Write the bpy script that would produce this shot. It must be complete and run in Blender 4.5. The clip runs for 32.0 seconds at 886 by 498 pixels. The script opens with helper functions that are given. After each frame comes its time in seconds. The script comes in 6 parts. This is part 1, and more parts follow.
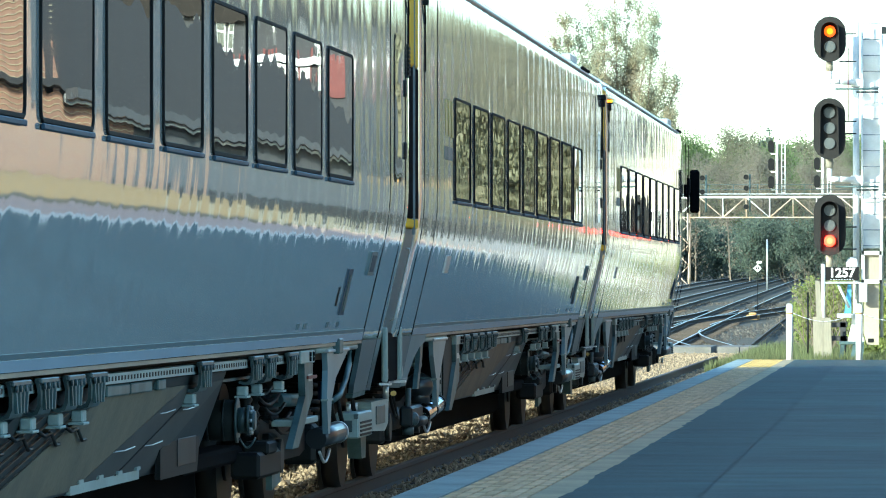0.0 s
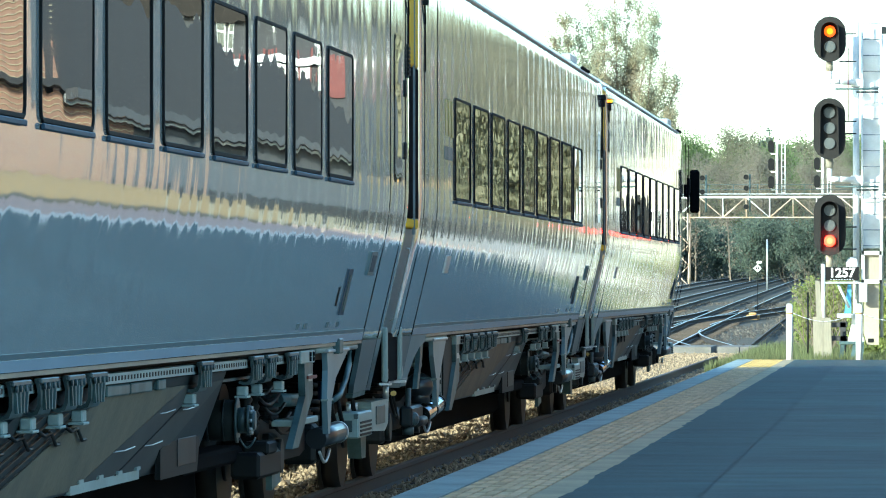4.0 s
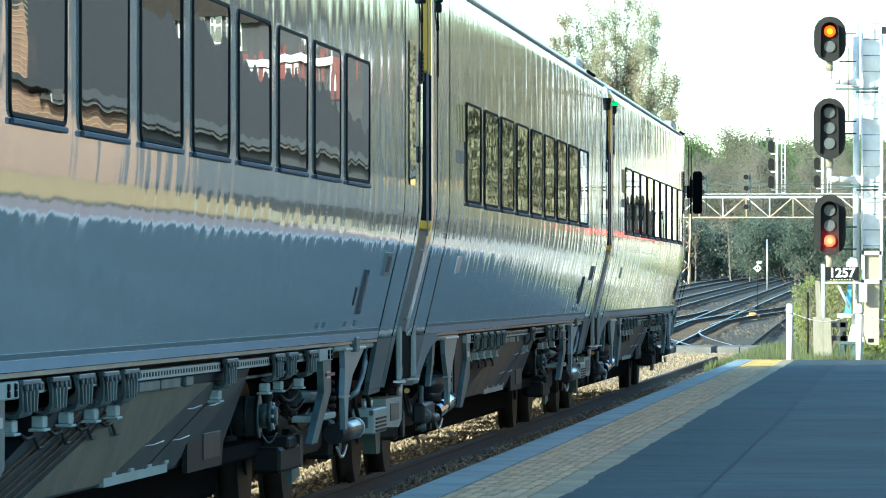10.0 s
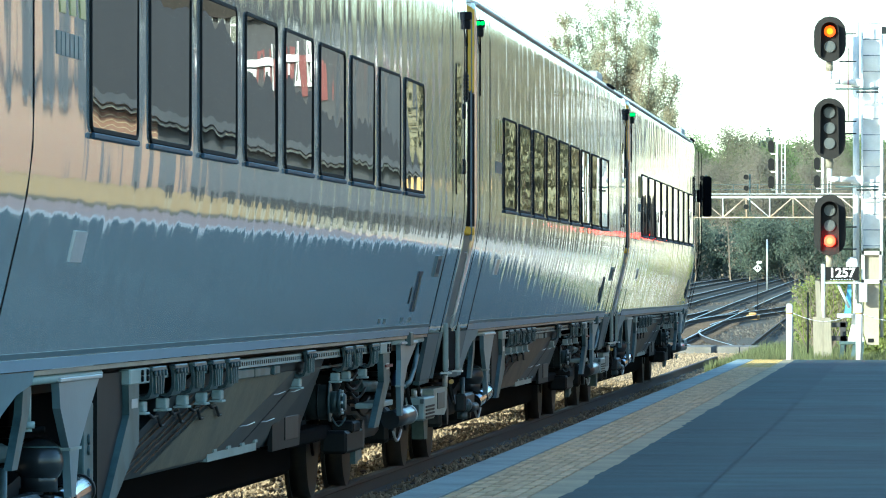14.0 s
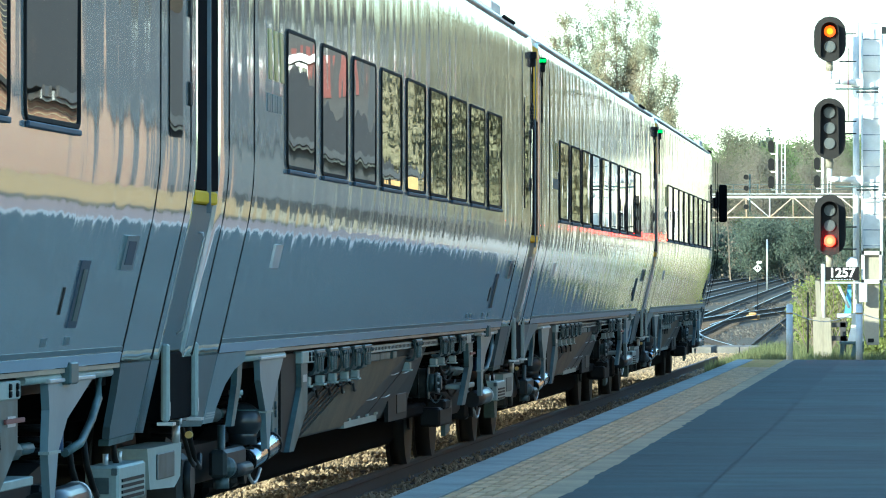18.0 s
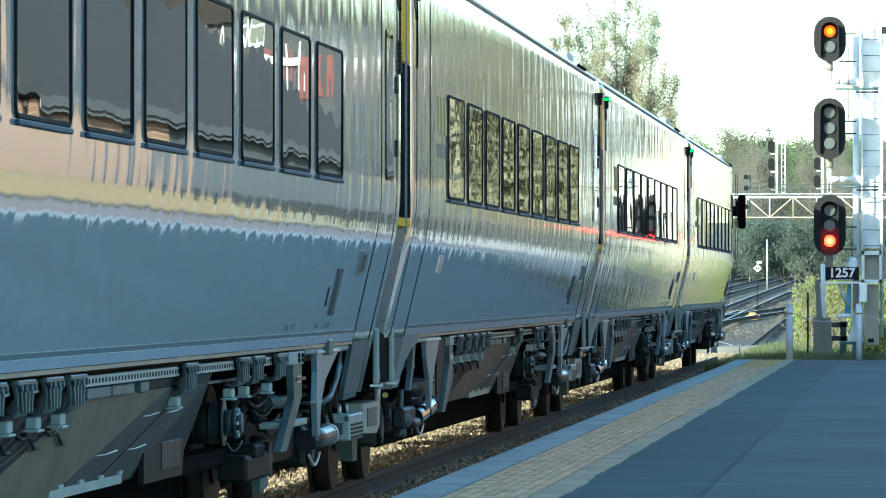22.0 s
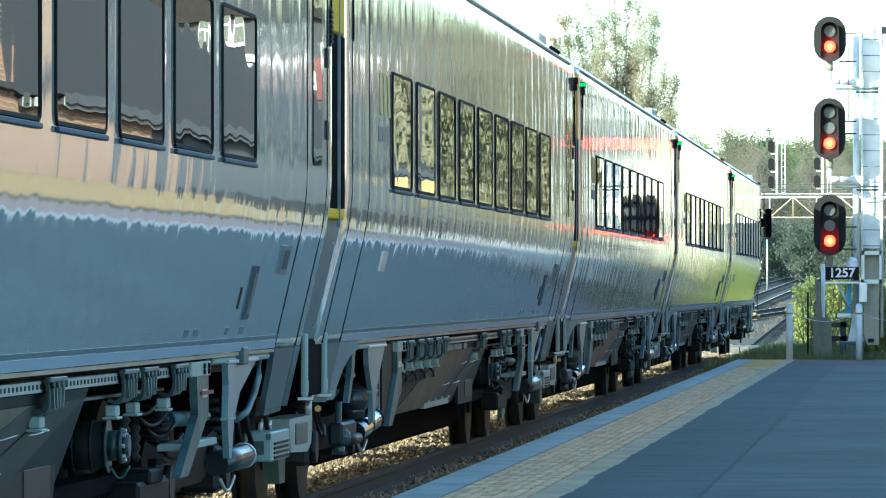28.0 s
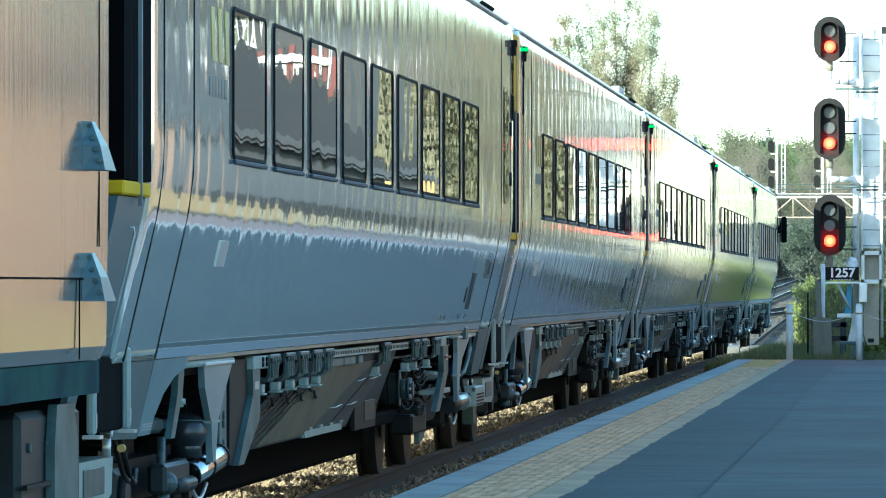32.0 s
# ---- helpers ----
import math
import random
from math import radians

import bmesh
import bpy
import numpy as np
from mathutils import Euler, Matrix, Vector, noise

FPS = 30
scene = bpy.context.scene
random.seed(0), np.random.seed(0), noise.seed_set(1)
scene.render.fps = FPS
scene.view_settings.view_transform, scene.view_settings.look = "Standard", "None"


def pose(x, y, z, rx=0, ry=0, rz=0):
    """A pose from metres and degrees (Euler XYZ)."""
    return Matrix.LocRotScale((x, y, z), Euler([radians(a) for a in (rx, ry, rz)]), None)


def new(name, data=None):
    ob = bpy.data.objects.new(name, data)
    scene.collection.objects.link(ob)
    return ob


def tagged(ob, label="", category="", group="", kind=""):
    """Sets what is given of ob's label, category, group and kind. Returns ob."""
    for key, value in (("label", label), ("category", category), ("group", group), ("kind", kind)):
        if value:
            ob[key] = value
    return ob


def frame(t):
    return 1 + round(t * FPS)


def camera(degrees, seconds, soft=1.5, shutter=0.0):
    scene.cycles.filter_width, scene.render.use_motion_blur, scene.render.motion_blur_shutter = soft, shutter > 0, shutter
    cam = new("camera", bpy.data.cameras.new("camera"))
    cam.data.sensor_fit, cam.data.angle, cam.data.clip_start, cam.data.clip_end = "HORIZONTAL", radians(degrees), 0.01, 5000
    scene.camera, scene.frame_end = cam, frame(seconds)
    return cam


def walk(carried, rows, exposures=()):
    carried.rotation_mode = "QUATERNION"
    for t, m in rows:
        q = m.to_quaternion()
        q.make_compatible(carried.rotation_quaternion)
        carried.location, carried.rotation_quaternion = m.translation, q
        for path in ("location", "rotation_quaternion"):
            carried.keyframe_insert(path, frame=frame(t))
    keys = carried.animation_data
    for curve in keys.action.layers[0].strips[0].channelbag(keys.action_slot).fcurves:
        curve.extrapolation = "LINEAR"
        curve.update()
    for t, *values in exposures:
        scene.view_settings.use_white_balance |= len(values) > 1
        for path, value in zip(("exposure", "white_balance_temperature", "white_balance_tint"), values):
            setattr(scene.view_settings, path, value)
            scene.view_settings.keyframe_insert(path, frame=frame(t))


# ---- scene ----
import collections

# ---- camera: one fixed tripod view, very long lens ----
CAM = (5.2, 0.0, 1.52)
cam = camera(8.54, 32.0, soft=1.05)
CAM_POSE = pose(*CAM, 90.371, 0, 4.579)
walk(cam, [(0.0, CAM_POSE), (32.0, CAM_POSE)], [(0.0, 1.71, 5500, -10), (14.0, 1.71, 5500, -10), (26.0, 1.88, 5500, -10), (32.0, 1.88, 5500, -10)])

# ---- world, sun, exposure ----
SHADOW = Vector((1.9, 2.6, -1.0)).normalized()      # the way the sunlight travels
SUN_EL = math.asin(-SHADOW.z)
SUN_AZ = math.atan2(-SHADOW.x, -SHADOW.y)            # from +y towards +x
world = bpy.data.worlds.new("world")
scene.world = world
world.use_nodes = True
wn = world.node_tree
sky = wn.nodes.new("ShaderNodeTexSky")
sky.sky_type = "NISHITA"
sky.sun_disc = False
sky.sun_elevation = SUN_EL
sky.sun_rotation = SUN_AZ
sky.dust_density = 0.8
sky.ozone_density = 2.0
wn.nodes["Background"].inputs["Strength"].default_value = 0.15
wn.links.new(sky.outputs[0], wn.nodes["Background"].inputs[0])
sun = new("sun", bpy.data.lights.new("sun", "SUN"))
sun.data.energy = 3.2
sun.data.angle = radians(0.5)
sun.data.color = (1.0, 0.9, 0.74)
sun.matrix_world = Matrix.Translation((-40, -160, 60)) @ SHADOW.to_track_quat("-Z", "Y").to_matrix().to_4x4()


# ---- materials ----
def material(name, color, rough=0.6, metal=0.0, var=0.15, scale=3.0, bump=0.0, bump_scale=40.0, stretch=(1, 1, 1), second=None, spec=0.5,
             coord="Object", per_object=0.0, mix_at=(0.4, 0.65), bump_detail=4.0):
    """A surface with colour that varies at two scales, and fine relief."""
    m = bpy.data.materials.new(name)
    m.use_nodes = True
    nt = m.node_tree
    b = nt.nodes["Principled BSDF"]
    b.inputs["Roughness"].default_value = rough
    b.inputs["Metallic"].default_value = metal
    b.inputs["Specular IOR Level"].default_value = spec
    tc = nt.nodes.new("ShaderNodeTexCoord")
    mp = nt.nodes.new("ShaderNodeMapping")
    mp.inputs["Scale"].default_value = stretch
    nt.links.new(tc.outputs[coord], mp.inputs[0])
    big = nt.nodes.new("ShaderNodeTexNoise")
    big.inputs["Scale"].default_value = scale
    big.inputs["Detail"].default_value = 5.0
    fine = nt.nodes.new("ShaderNodeTexNoise")
    fine.inputs["Scale"].default_value = scale * 13
    fine.inputs["Detail"].default_value = 3.0
    for n in (big, fine):
        nt.links.new(mp.outputs[0], n.inputs["Vector"])
    ramp = nt.nodes.new("ShaderNodeMapRange")
    ramp.inputs[1].default_value, ramp.inputs[2].default_value = mix_at
    nt.links.new(big.outputs[0], ramp.inputs[0])
    c2 = second or tuple(c * (1 - var) for c in color)
    mix = nt.nodes.new("ShaderNodeMix")
    mix.data_type = "RGBA"
    mix.inputs[6].default_value = (*color, 1)
    mix.inputs[7].default_value = (*c2, 1)
    nt.links.new(ramp.outputs[0], mix.inputs[0])
    hsv = nt.nodes.new("ShaderNodeHueSaturation")
    nt.links.new(mix.outputs[2], hsv.inputs["Color"])
    val = nt.nodes.new("ShaderNodeMapRange")
    val.inputs[3].default_value, val.inputs[4].default_value = 1 - var, 1 + var
    nt.links.new(fine.outputs[0], val.inputs[0])
    if per_object:
        info = nt.nodes.new("ShaderNodeObjectInfo")
        geo = nt.nodes.new("ShaderNodeNewGeometry")
        add = nt.nodes.new("ShaderNodeMath")
        nt.links.new(info.outputs["Random"], add.inputs[0])
        nt.links.new(geo.outputs["Random Per Island"], add.inputs[1])
        fr = nt.nodes.new("ShaderNodeMath")
        fr.operation = "FRACT"
        nt.links.new(add.outputs[0], fr.inputs[0])
        mr = nt.nodes.new("ShaderNodeMapRange")
        mr.inputs[3].default_value, mr.inputs[4].default_value = 1 - per_object, 1 + per_object
        nt.links.new(fr.outputs[0], mr.inputs[0])
        mul = nt.nodes.new("ShaderNodeMath")
        mul.operation = "MULTIPLY"
        nt.links.new(mr.outputs[0], mul.inputs[0])
        nt.links.new(val.outputs[0], mul.inputs[1])
        nt.links.new(mul.outputs[0], hsv.inputs["Value"])
    else:
        nt.links.new(val.outputs[0], hsv.inputs["Value"])
    nt.links.new(hsv.outputs[0], b.inputs["Base Color"])
    if bump:
        bn = nt.nodes.new("ShaderNodeTexNoise")
        bn.inputs["Scale"].default_value = bump_scale
        bn.inputs["Detail"].default_value = bump_detail
        nt.links.new(mp.outputs[0], bn.inputs["Vector"])
        bp = nt.nodes.new("ShaderNodeBump")
        bp.inputs["Strength"].default_value = 1.0
        bp.inputs["Distance"].default_value = bump
        nt.links.new(bn.outputs[0], bp.inputs["Height"])
        nt.links.new(bp.outputs[0], b.inputs["Normal"])
    return m


def add_streaks(m, scale, distance):
    """A second, finer relief of upright ripples, laid under the first."""
    nt = m.node_tree
    first = next(n for n in nt.nodes if n.bl_idname == "ShaderNodeBump")
    tc = next(n for n in nt.nodes if n.bl_idname == "ShaderNodeTexCoord")
    mp = nt.nodes.new("ShaderNodeMapping")
    mp.inputs["Scale"].default_value = scale
    n = nt.nodes.new("ShaderNodeTexNoise")
    n.inputs["Scale"].default_value = 1.0
    n.inputs["Detail"].default_value = 2.0
    bp = nt.nodes.new("ShaderNodeBump")
    bp.inputs["Distance"].default_value = distance
    nt.links.new(tc.outputs["Object"], mp.inputs[0])
    nt.links.new(mp.outputs[0], n.inputs["Vector"])
    nt.links.new(n.outputs[0], bp.inputs["Height"])
    while first.inputs["Normal"].is_linked:
        first = first.inputs["Normal"].links[0].from_node
    nt.links.new(bp.outputs[0], first.inputs["Normal"])


def glow(name, color, strength, base=(0.012, 0.012, 0.012)):
    m = bpy.data.materials.new(name)
    m.use_nodes = True
    b = m.node_tree.nodes["Principled BSDF"]
    b.inputs["Base Color"].default_value = (*base, 1)
    b.inputs["Specular IOR Level"].default_value = 0.0
    b.inputs["Roughness"].default_value = 1.0
    b.inputs["Emission Color"].default_value = (*color, 1)
    b.inputs["Emission Strength"].default_value = strength
    return m


M = {}
M["silver"] = material("silver_paint", (0.86, 0.86, 0.81), 0.055, 0.72, 0.03, 0.8, 0.0060, 1.0, (2.0, 2.6, 1.6), bump_detail=0.6)
add_streaks(M["silver"], (1.0, 13.0, 0.4), 0.00025)
add_streaks(M["silver"], (1.0, 3.6, 0.25), 0.0021)
M["loco_silver"] = material("loco_silver_paint", (0.62, 0.60, 0.57), 0.13, 0.88, 0.04, 0.8, 0.0025, 1.0, (2.0, 2.5, 0.6))
add_streaks(M["loco_silver"], (1.0, 12.0, 0.4), 0.0012)
M["greypaint"] = material("grey_blue_paint", (0.062, 0.118, 0.142), 0.4, 0.0, 0.08, 2.0)
M["roof"] = material("roof_paint", (0.88, 0.90, 0.90), 0.14, 0.0, 0.04, 1.0, second=(0.80, 0.83, 0.84))
# rubber and joints; also paints the shade in hollows under the train
M["black"] = material("black_rubber_and_shade", (0.003, 0.0035, 0.0045), 0.85, 0.0, 0.2, 4.0, spec=0.03)
M["yellow"] = material("yellow_paint", (0.62, 0.40, 0.015), 0.7, 0.0, 0.1, 3.0, spec=0.1)
M["bead"] = material("pale_grey_trim", (0.45, 0.47, 0.48), 0.4, 0.3, 0.1, 5.0)
M["frame"] = material("window_frame_black", (0.012, 0.012, 0.012), 0.7, 0.0, 0.1, 5.0, spec=0.08)
M["ledge"] = material("dark_blue_ledge", (0.04, 0.065, 0.095), 0.55, 0.0, 0.1, 4.0, spec=0.15)
M["sill_blue"] = material("pale_blue_sill_paint", (0.25, 0.33, 0.41), 0.4, 0.1, 0.06, 1.5)
M["duct"] = material("pale_cable_duct", (0.27, 0.33, 0.31), 0.5, 0.0, 0.15, 3.0)
M["casting"] = material("grey_green_casting", (0.062, 0.092, 0.096), 0.45, 0.0, 0.3, 6.0, second=(0.03, 0.048, 0.05))
M["skirt"] = material("blue_grey_skirt_paint", (0.17, 0.245, 0.275), 0.4, 0.15, 0.1, 1.5, second=(0.14, 0.205, 0.235))
M["skirt_dark"] = material("dark_blue_grey_skirt", (0.085, 0.125, 0.145), 0.42, 0.15, 0.12, 1.5, second=(0.07, 0.105, 0.12))
M["sill_tan"] = material("tan_sill_reflection", (0.30, 0.25, 0.18), 0.5, 0.0, 0.15, 1.5, second=(0.22, 0.19, 0.15))
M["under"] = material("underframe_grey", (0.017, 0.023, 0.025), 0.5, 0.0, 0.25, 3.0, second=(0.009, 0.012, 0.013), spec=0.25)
M["under_light"] = material("underframe_light_grey", (0.080, 0.128, 0.130), 0.45, 0.0, 0.2, 4.0, second=(0.038, 0.063, 0.064), spec=0.3)
M["under_tan"] = material("dusty_equipment_panel", (0.045, 0.044, 0.038), 0.55, 0.0, 0.2, 1.5, second=(0.026, 0.027, 0.025))
M["panel"] = material("beige_dusty_panel", (0.165, 0.135, 0.092), 0.7, 0.0, 0.25, 2.5, second=(0.125, 0.104, 0.076), spec=0.2)
M["gold_dull"] = material("rust_streaked_rib", (0.17, 0.09, 0.045), 0.5, 0.3, 0.2, 2.0)
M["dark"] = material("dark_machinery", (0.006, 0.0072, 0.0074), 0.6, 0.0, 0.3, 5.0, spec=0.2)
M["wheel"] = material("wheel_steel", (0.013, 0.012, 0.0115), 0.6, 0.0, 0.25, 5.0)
M["drum"] = material("dull_dark_drum", (0.020, 0.024, 0.023), 0.75, 0.0, 0.25, 4.0, spec=0.15)
M["olive"] = material("olive_emblem_film", (0.40, 0.37, 0.14), 0.35, 0.3, 0.08, 2.0)
M["vessel"] = material("glossy_black_vessel", (0.022, 0.027, 0.032), 0.28, 0.0, 0.15, 4.0)
M["chrome"] = material("bright_metal", (0.75, 0.76, 0.77), 0.2, 1.0, 0.05, 5.0)
M["blue"] = material("blue_coil", (0.03, 0.07, 0.16), 0.5, 0.0, 0.15, 5.0)
M["rail_side"] = material("rusty_rail", (0.05, 0.039, 0.031), 0.75, 0.2, 0.25, 6.0, second=(0.05, 0.04, 0.033))
M["rail_top"] = material("worn_rail_head", (0.42, 0.43, 0.44), 0.32, 0.85, 0.1, 6.0)
M["tie"] = material("old_timber_tie", (0.10, 0.075, 0.055), 0.9, 0.0, 0.3, 6.0, second=(0.06, 0.05, 0.04), per_object=0.25)
M["ballast"] = material("ballast_stone", (0.35, 0.262, 0.165), 0.9, 0.0, 0.4, 9.0, 0.03, 22.0, second=(0.22, 0.17, 0.11), per_object=0.4)
M["asphalt"] = material("platform_asphalt", (0.041, 0.074, 0.074), 0.75, 0.0, 1.0, 0.1, 0.006, 90.0, (0.6, 1.6, 1.0), second=(0.019, 0.039, 0.041), mix_at=(0.35, 0.7))
M["asphalt_new"] = material("newer_asphalt", (0.0175, 0.047, 0.052), 0.75, 0.0, 1.0, 0.1, 0.006, 90.0, (0.6, 1.6, 1.0), second=(0.013, 0.034, 0.038), mix_at=(0.35, 0.7))
M["concrete"] = material("edge_concrete", (0.30, 0.365, 0.36), 0.7, 0.0, 0.3, 1.2, 0.004, 60.0, second=(0.22, 0.26, 0.25))
M["beige_conc"] = material("beige_concrete", (0.42, 0.34, 0.20), 0.8, 0.0, 0.2, 1.4, 0.004, 60.0, second=(0.30, 0.25, 0.16))
M["mortar"] = material("grey_mortar", (0.17, 0.145, 0.11), 0.9, 0.0, 0.2, 2.0)
M["cab_beige"] = material("drab_beige_paint", (0.38, 0.33, 0.25), 0.7, 0.0, 0.15, 1.4, second=(0.30, 0.27, 0.21))
M["tactile"] = material("worn_tactile_paver", (0.60, 0.43, 0.24), 0.8, 0.0, 0.15, 2.5, 0.003, 60.0, second=(0.54, 0.40, 0.24), per_object=0.22)
M["tactile_yellow"] = material("sunlit_paver_and_tag_yellow", (0.58, 0.40, 0.12), 0.75, 0.0, 0.15, 2.5, 0.003, 60.0, per_object=0.1)
M["ground"] = material("gravel_earth", (0.085, 0.072, 0.055), 0.95, 0.0, 0.35, 0.6, 0.03, 9.0, second=(0.05, 0.05, 0.035))
M["white"] = material("white_paint", (0.78, 0.78, 0.76), 0.5, 0.0, 0.06, 3.0, second=(0.62, 0.62, 0.59))
M["alu"] = material("galvanised_metal", (0.62, 0.64, 0.65), 0.4, 0.6, 0.1, 4.0)
M["pole_grey"] = material("blue_grey_steel", (0.20, 0.235, 0.26), 0.5, 0.2, 0.1, 3.0, second=(0.15, 0.18, 0.20))
M["sig_black"] = material("signal_black", (0.012, 0.0125, 0.013), 0.8, 0.0, 0.2, 5.0, spec=0.15)
M["sig_plate"] = material("weathered_signal_black", (0.021, 0.0205, 0.020), 0.8, 0.0, 0.15, 3.0, spec=0.2)
M["lens_off"] = material("unlit_lens", (0.075, 0.085, 0.085), 0.4, 0.0, 0.1, 30.0)
M["brick"] = material("red_brick", (0.285, 0.150, 0.090), 0.85, 0.0, 0.2, 2.0, second=(0.215, 0.112, 0.070))
M["cream_board"] = material("cream_painted_boards", (0.50, 0.45, 0.33), 0.75, 0.0, 0.12, 0.8, second=(0.40, 0.36, 0.27))
M["slate"] = material("dark_roof_slate", (0.036, 0.031, 0.026), 0.9, 0.0, 0.2, 3.0, spec=0.15)
M["red"] = material("red_painted_board", (0.15, 0.042, 0.036), 0.6, 0.0, 0.15, 3.0)
M["bark"] = material("grey_brown_bark", (0.19, 0.155, 0.115), 0.9, 0.0, 0.25, 4.0, second=(0.11, 0.09, 0.07))
M["bark_pale"] = material("pale_grey_bark", (0.36, 0.32, 0.26), 0.9, 0.0, 0.2, 4.0, second=(0.27, 0.24, 0.19))
M["bark_poplar"] = material("brown_twig_bark", (0.30, 0.225, 0.155), 0.9, 0.0, 0.25, 4.0, second=(0.22, 0.16, 0.11))
M["leaf_pale"] = material("young_pale_leaves", (0.30, 0.32, 0.21), 0.6, 0.0, 0.2, 0.3, second=(0.35, 0.29, 0.19), per_object=0.2)
M["leaf"] = material("spring_leaves", (0.15, 0.205, 0.075), 0.75, 0.0, 0.2, 0.15, second=(0.11, 0.155, 0.07), per_object=0.2)
M["leaf_dark"] = material("dark_woods_leaves", (0.098, 0.135, 0.10), 0.8, 0.0, 0.25, 0.1, second=(0.11, 0.12, 0.095), per_object=0.3)
M["leaf_hedge"] = material("bright_hedge_leaves", (0.225, 0.26, 0.065), 0.7, 0.0, 0.2, 1.0, second=(0.165, 0.20, 0.055), per_object=0.3)
M["grass"] = material("grass_blades", (0.175, 0.20, 0.082), 0.7, 0.0, 0.2, 0.8, second=(0.11, 0.12, 0.05), per_object=0.3)
M["leaf_olive"] = material("olive_young_leaves", (0.165, 0.165, 0.10), 0.75, 0.0, 0.2, 0.2, second=(0.14, 0.135, 0.09), per_object=0.2)
M["leaf_road"] = material("sunlit_roadside_leaves", (0.245, 0.24, 0.15), 0.7, 0.0, 0.08, 0.2, second=(0.26, 0.23, 0.15), per_object=0.06)
M["field"] = material("bright_field_grass", (0.29, 0.265, 0.15), 0.9, 0.0, 0.25, 0.3, 0.03, 6.0, second=(0.23, 0.21, 0.125))
M["twig"] = material("brown_twigs", (0.23, 0.205, 0.16), 0.85, 0.0, 0.2, 0.2, second=(0.19, 0.18, 0.135), per_object=0.2)
M["earth"] = material("weedy_earth", (0.20, 0.16, 0.10), 0.95, 0.0, 0.3, 1.2, 0.03, 9.0, second=(0.12, 0.15, 0.05))
M["rust"] = material("rusting_white_steel", (0.58, 0.48, 0.38), 0.7, 0.0, 0.2, 1.0, second=(0.36, 0.24, 0.15))
M["shed"] = material("dark_grey_boards", (0.05, 0.05, 0.052), 0.8, 0.0, 0.2, 1.0, second=(0.038, 0.038, 0.04))
M["pink"] = material("pinkish_paving", (0.66, 0.41, 0.29), 0.8, 0.0, 0.12, 1.0, 0.003, 40.0, second=(0.52, 0.37, 0.30))
M["line"] = material("cream_sun_strip", (0.84, 0.74, 0.62), 0.6, 0.0, 0.1, 1.0, second=(0.74, 0.65, 0.55))
M["cyan"] = material("bright_blue_plastic", (0.10, 0.33, 0.55), 0.5, 0.0, 0.1, 3.0)
M["slab"] = material("grey_crossing_board", (0.17, 0.16, 0.145), 0.85, 0.0, 0.25, 1.5, 0.004, 30.0)
M["stone_dark"] = material("dirty_junction_stone", (0.13, 0.115, 0.095), 0.9, 0.0, 0.3, 1.0, second=(0.08, 0.07, 0.06), per_object=0.4)
M["straw"] = material("dry_yellow_verge", (0.235, 0.150, 0.045), 0.9, 0.0, 0.2, 1.0, 0.02, 20.0, second=(0.18, 0.125, 0.05))
M["weedy"] = material("faded_olive_weeds", (0.20, 0.185, 0.095), 0.9, 0.0, 0.3, 0.8, 0.02, 20.0, second=(0.26, 0.21, 0.15))
M["planter"] = material("dark_stained_timber", (0.020, 0.017, 0.012), 0.85, 0.0, 0.2, 1.0, spec=0.1)
M["rail_dull"] = material("dull_rail_head", (0.075, 0.064, 0.055), 0.7, 0.3, 0.15, 6.0)
M["loco_green"] = material("dark_green_blue_paint", (0.030, 0.078, 0.066), 0.85, 0.0, 0.15, 2.0, second=(0.015, 0.035, 0.045), spec=0.08)
M["lot"] = material("pale_sunlit_gravel", (0.44, 0.37, 0.31), 0.9, 0.0, 0.2, 0.4, 0.02, 12.0, second=(0.36, 0.32, 0.25))
M["wood"] = material("weathered_wood", (0.29, 0.265, 0.205), 0.85, 0.0, 0.25, 3.0, 0.004, 20.0, (1, 1, 0.15))
M["gold"] = material("sand_steel", (0.48, 0.30, 0.12), 0.7, 0.0, 0.2, 3.0)


def let_light_through(m, share):
    """Leaves pass part of the light on to their far side."""
    nt = m.node_tree
    b = nt.nodes["Principled BSDF"]
    tr = nt.nodes.new("ShaderNodeBsdfTranslucent")
    nt.links.new(b.inputs["Base Color"].links[0].from_socket, tr.inputs["Color"])
    mix = nt.nodes.new("ShaderNodeMixShader")
    mix.inputs[0].default_value = share
    nt.links.new(b.outputs[0], mix.inputs[1])
    nt.links.new(tr.outputs[0], mix.inputs[2])
    nt.links.new(mix.outputs[0], nt.nodes["Material Output"].inputs[0])


for leafy in ("leaf", "leaf_dark", "leaf_olive", "leaf_pale", "leaf_road", "leaf_hedge", "grass", "twig"):
    let_light_through(M[leafy], 0.45)


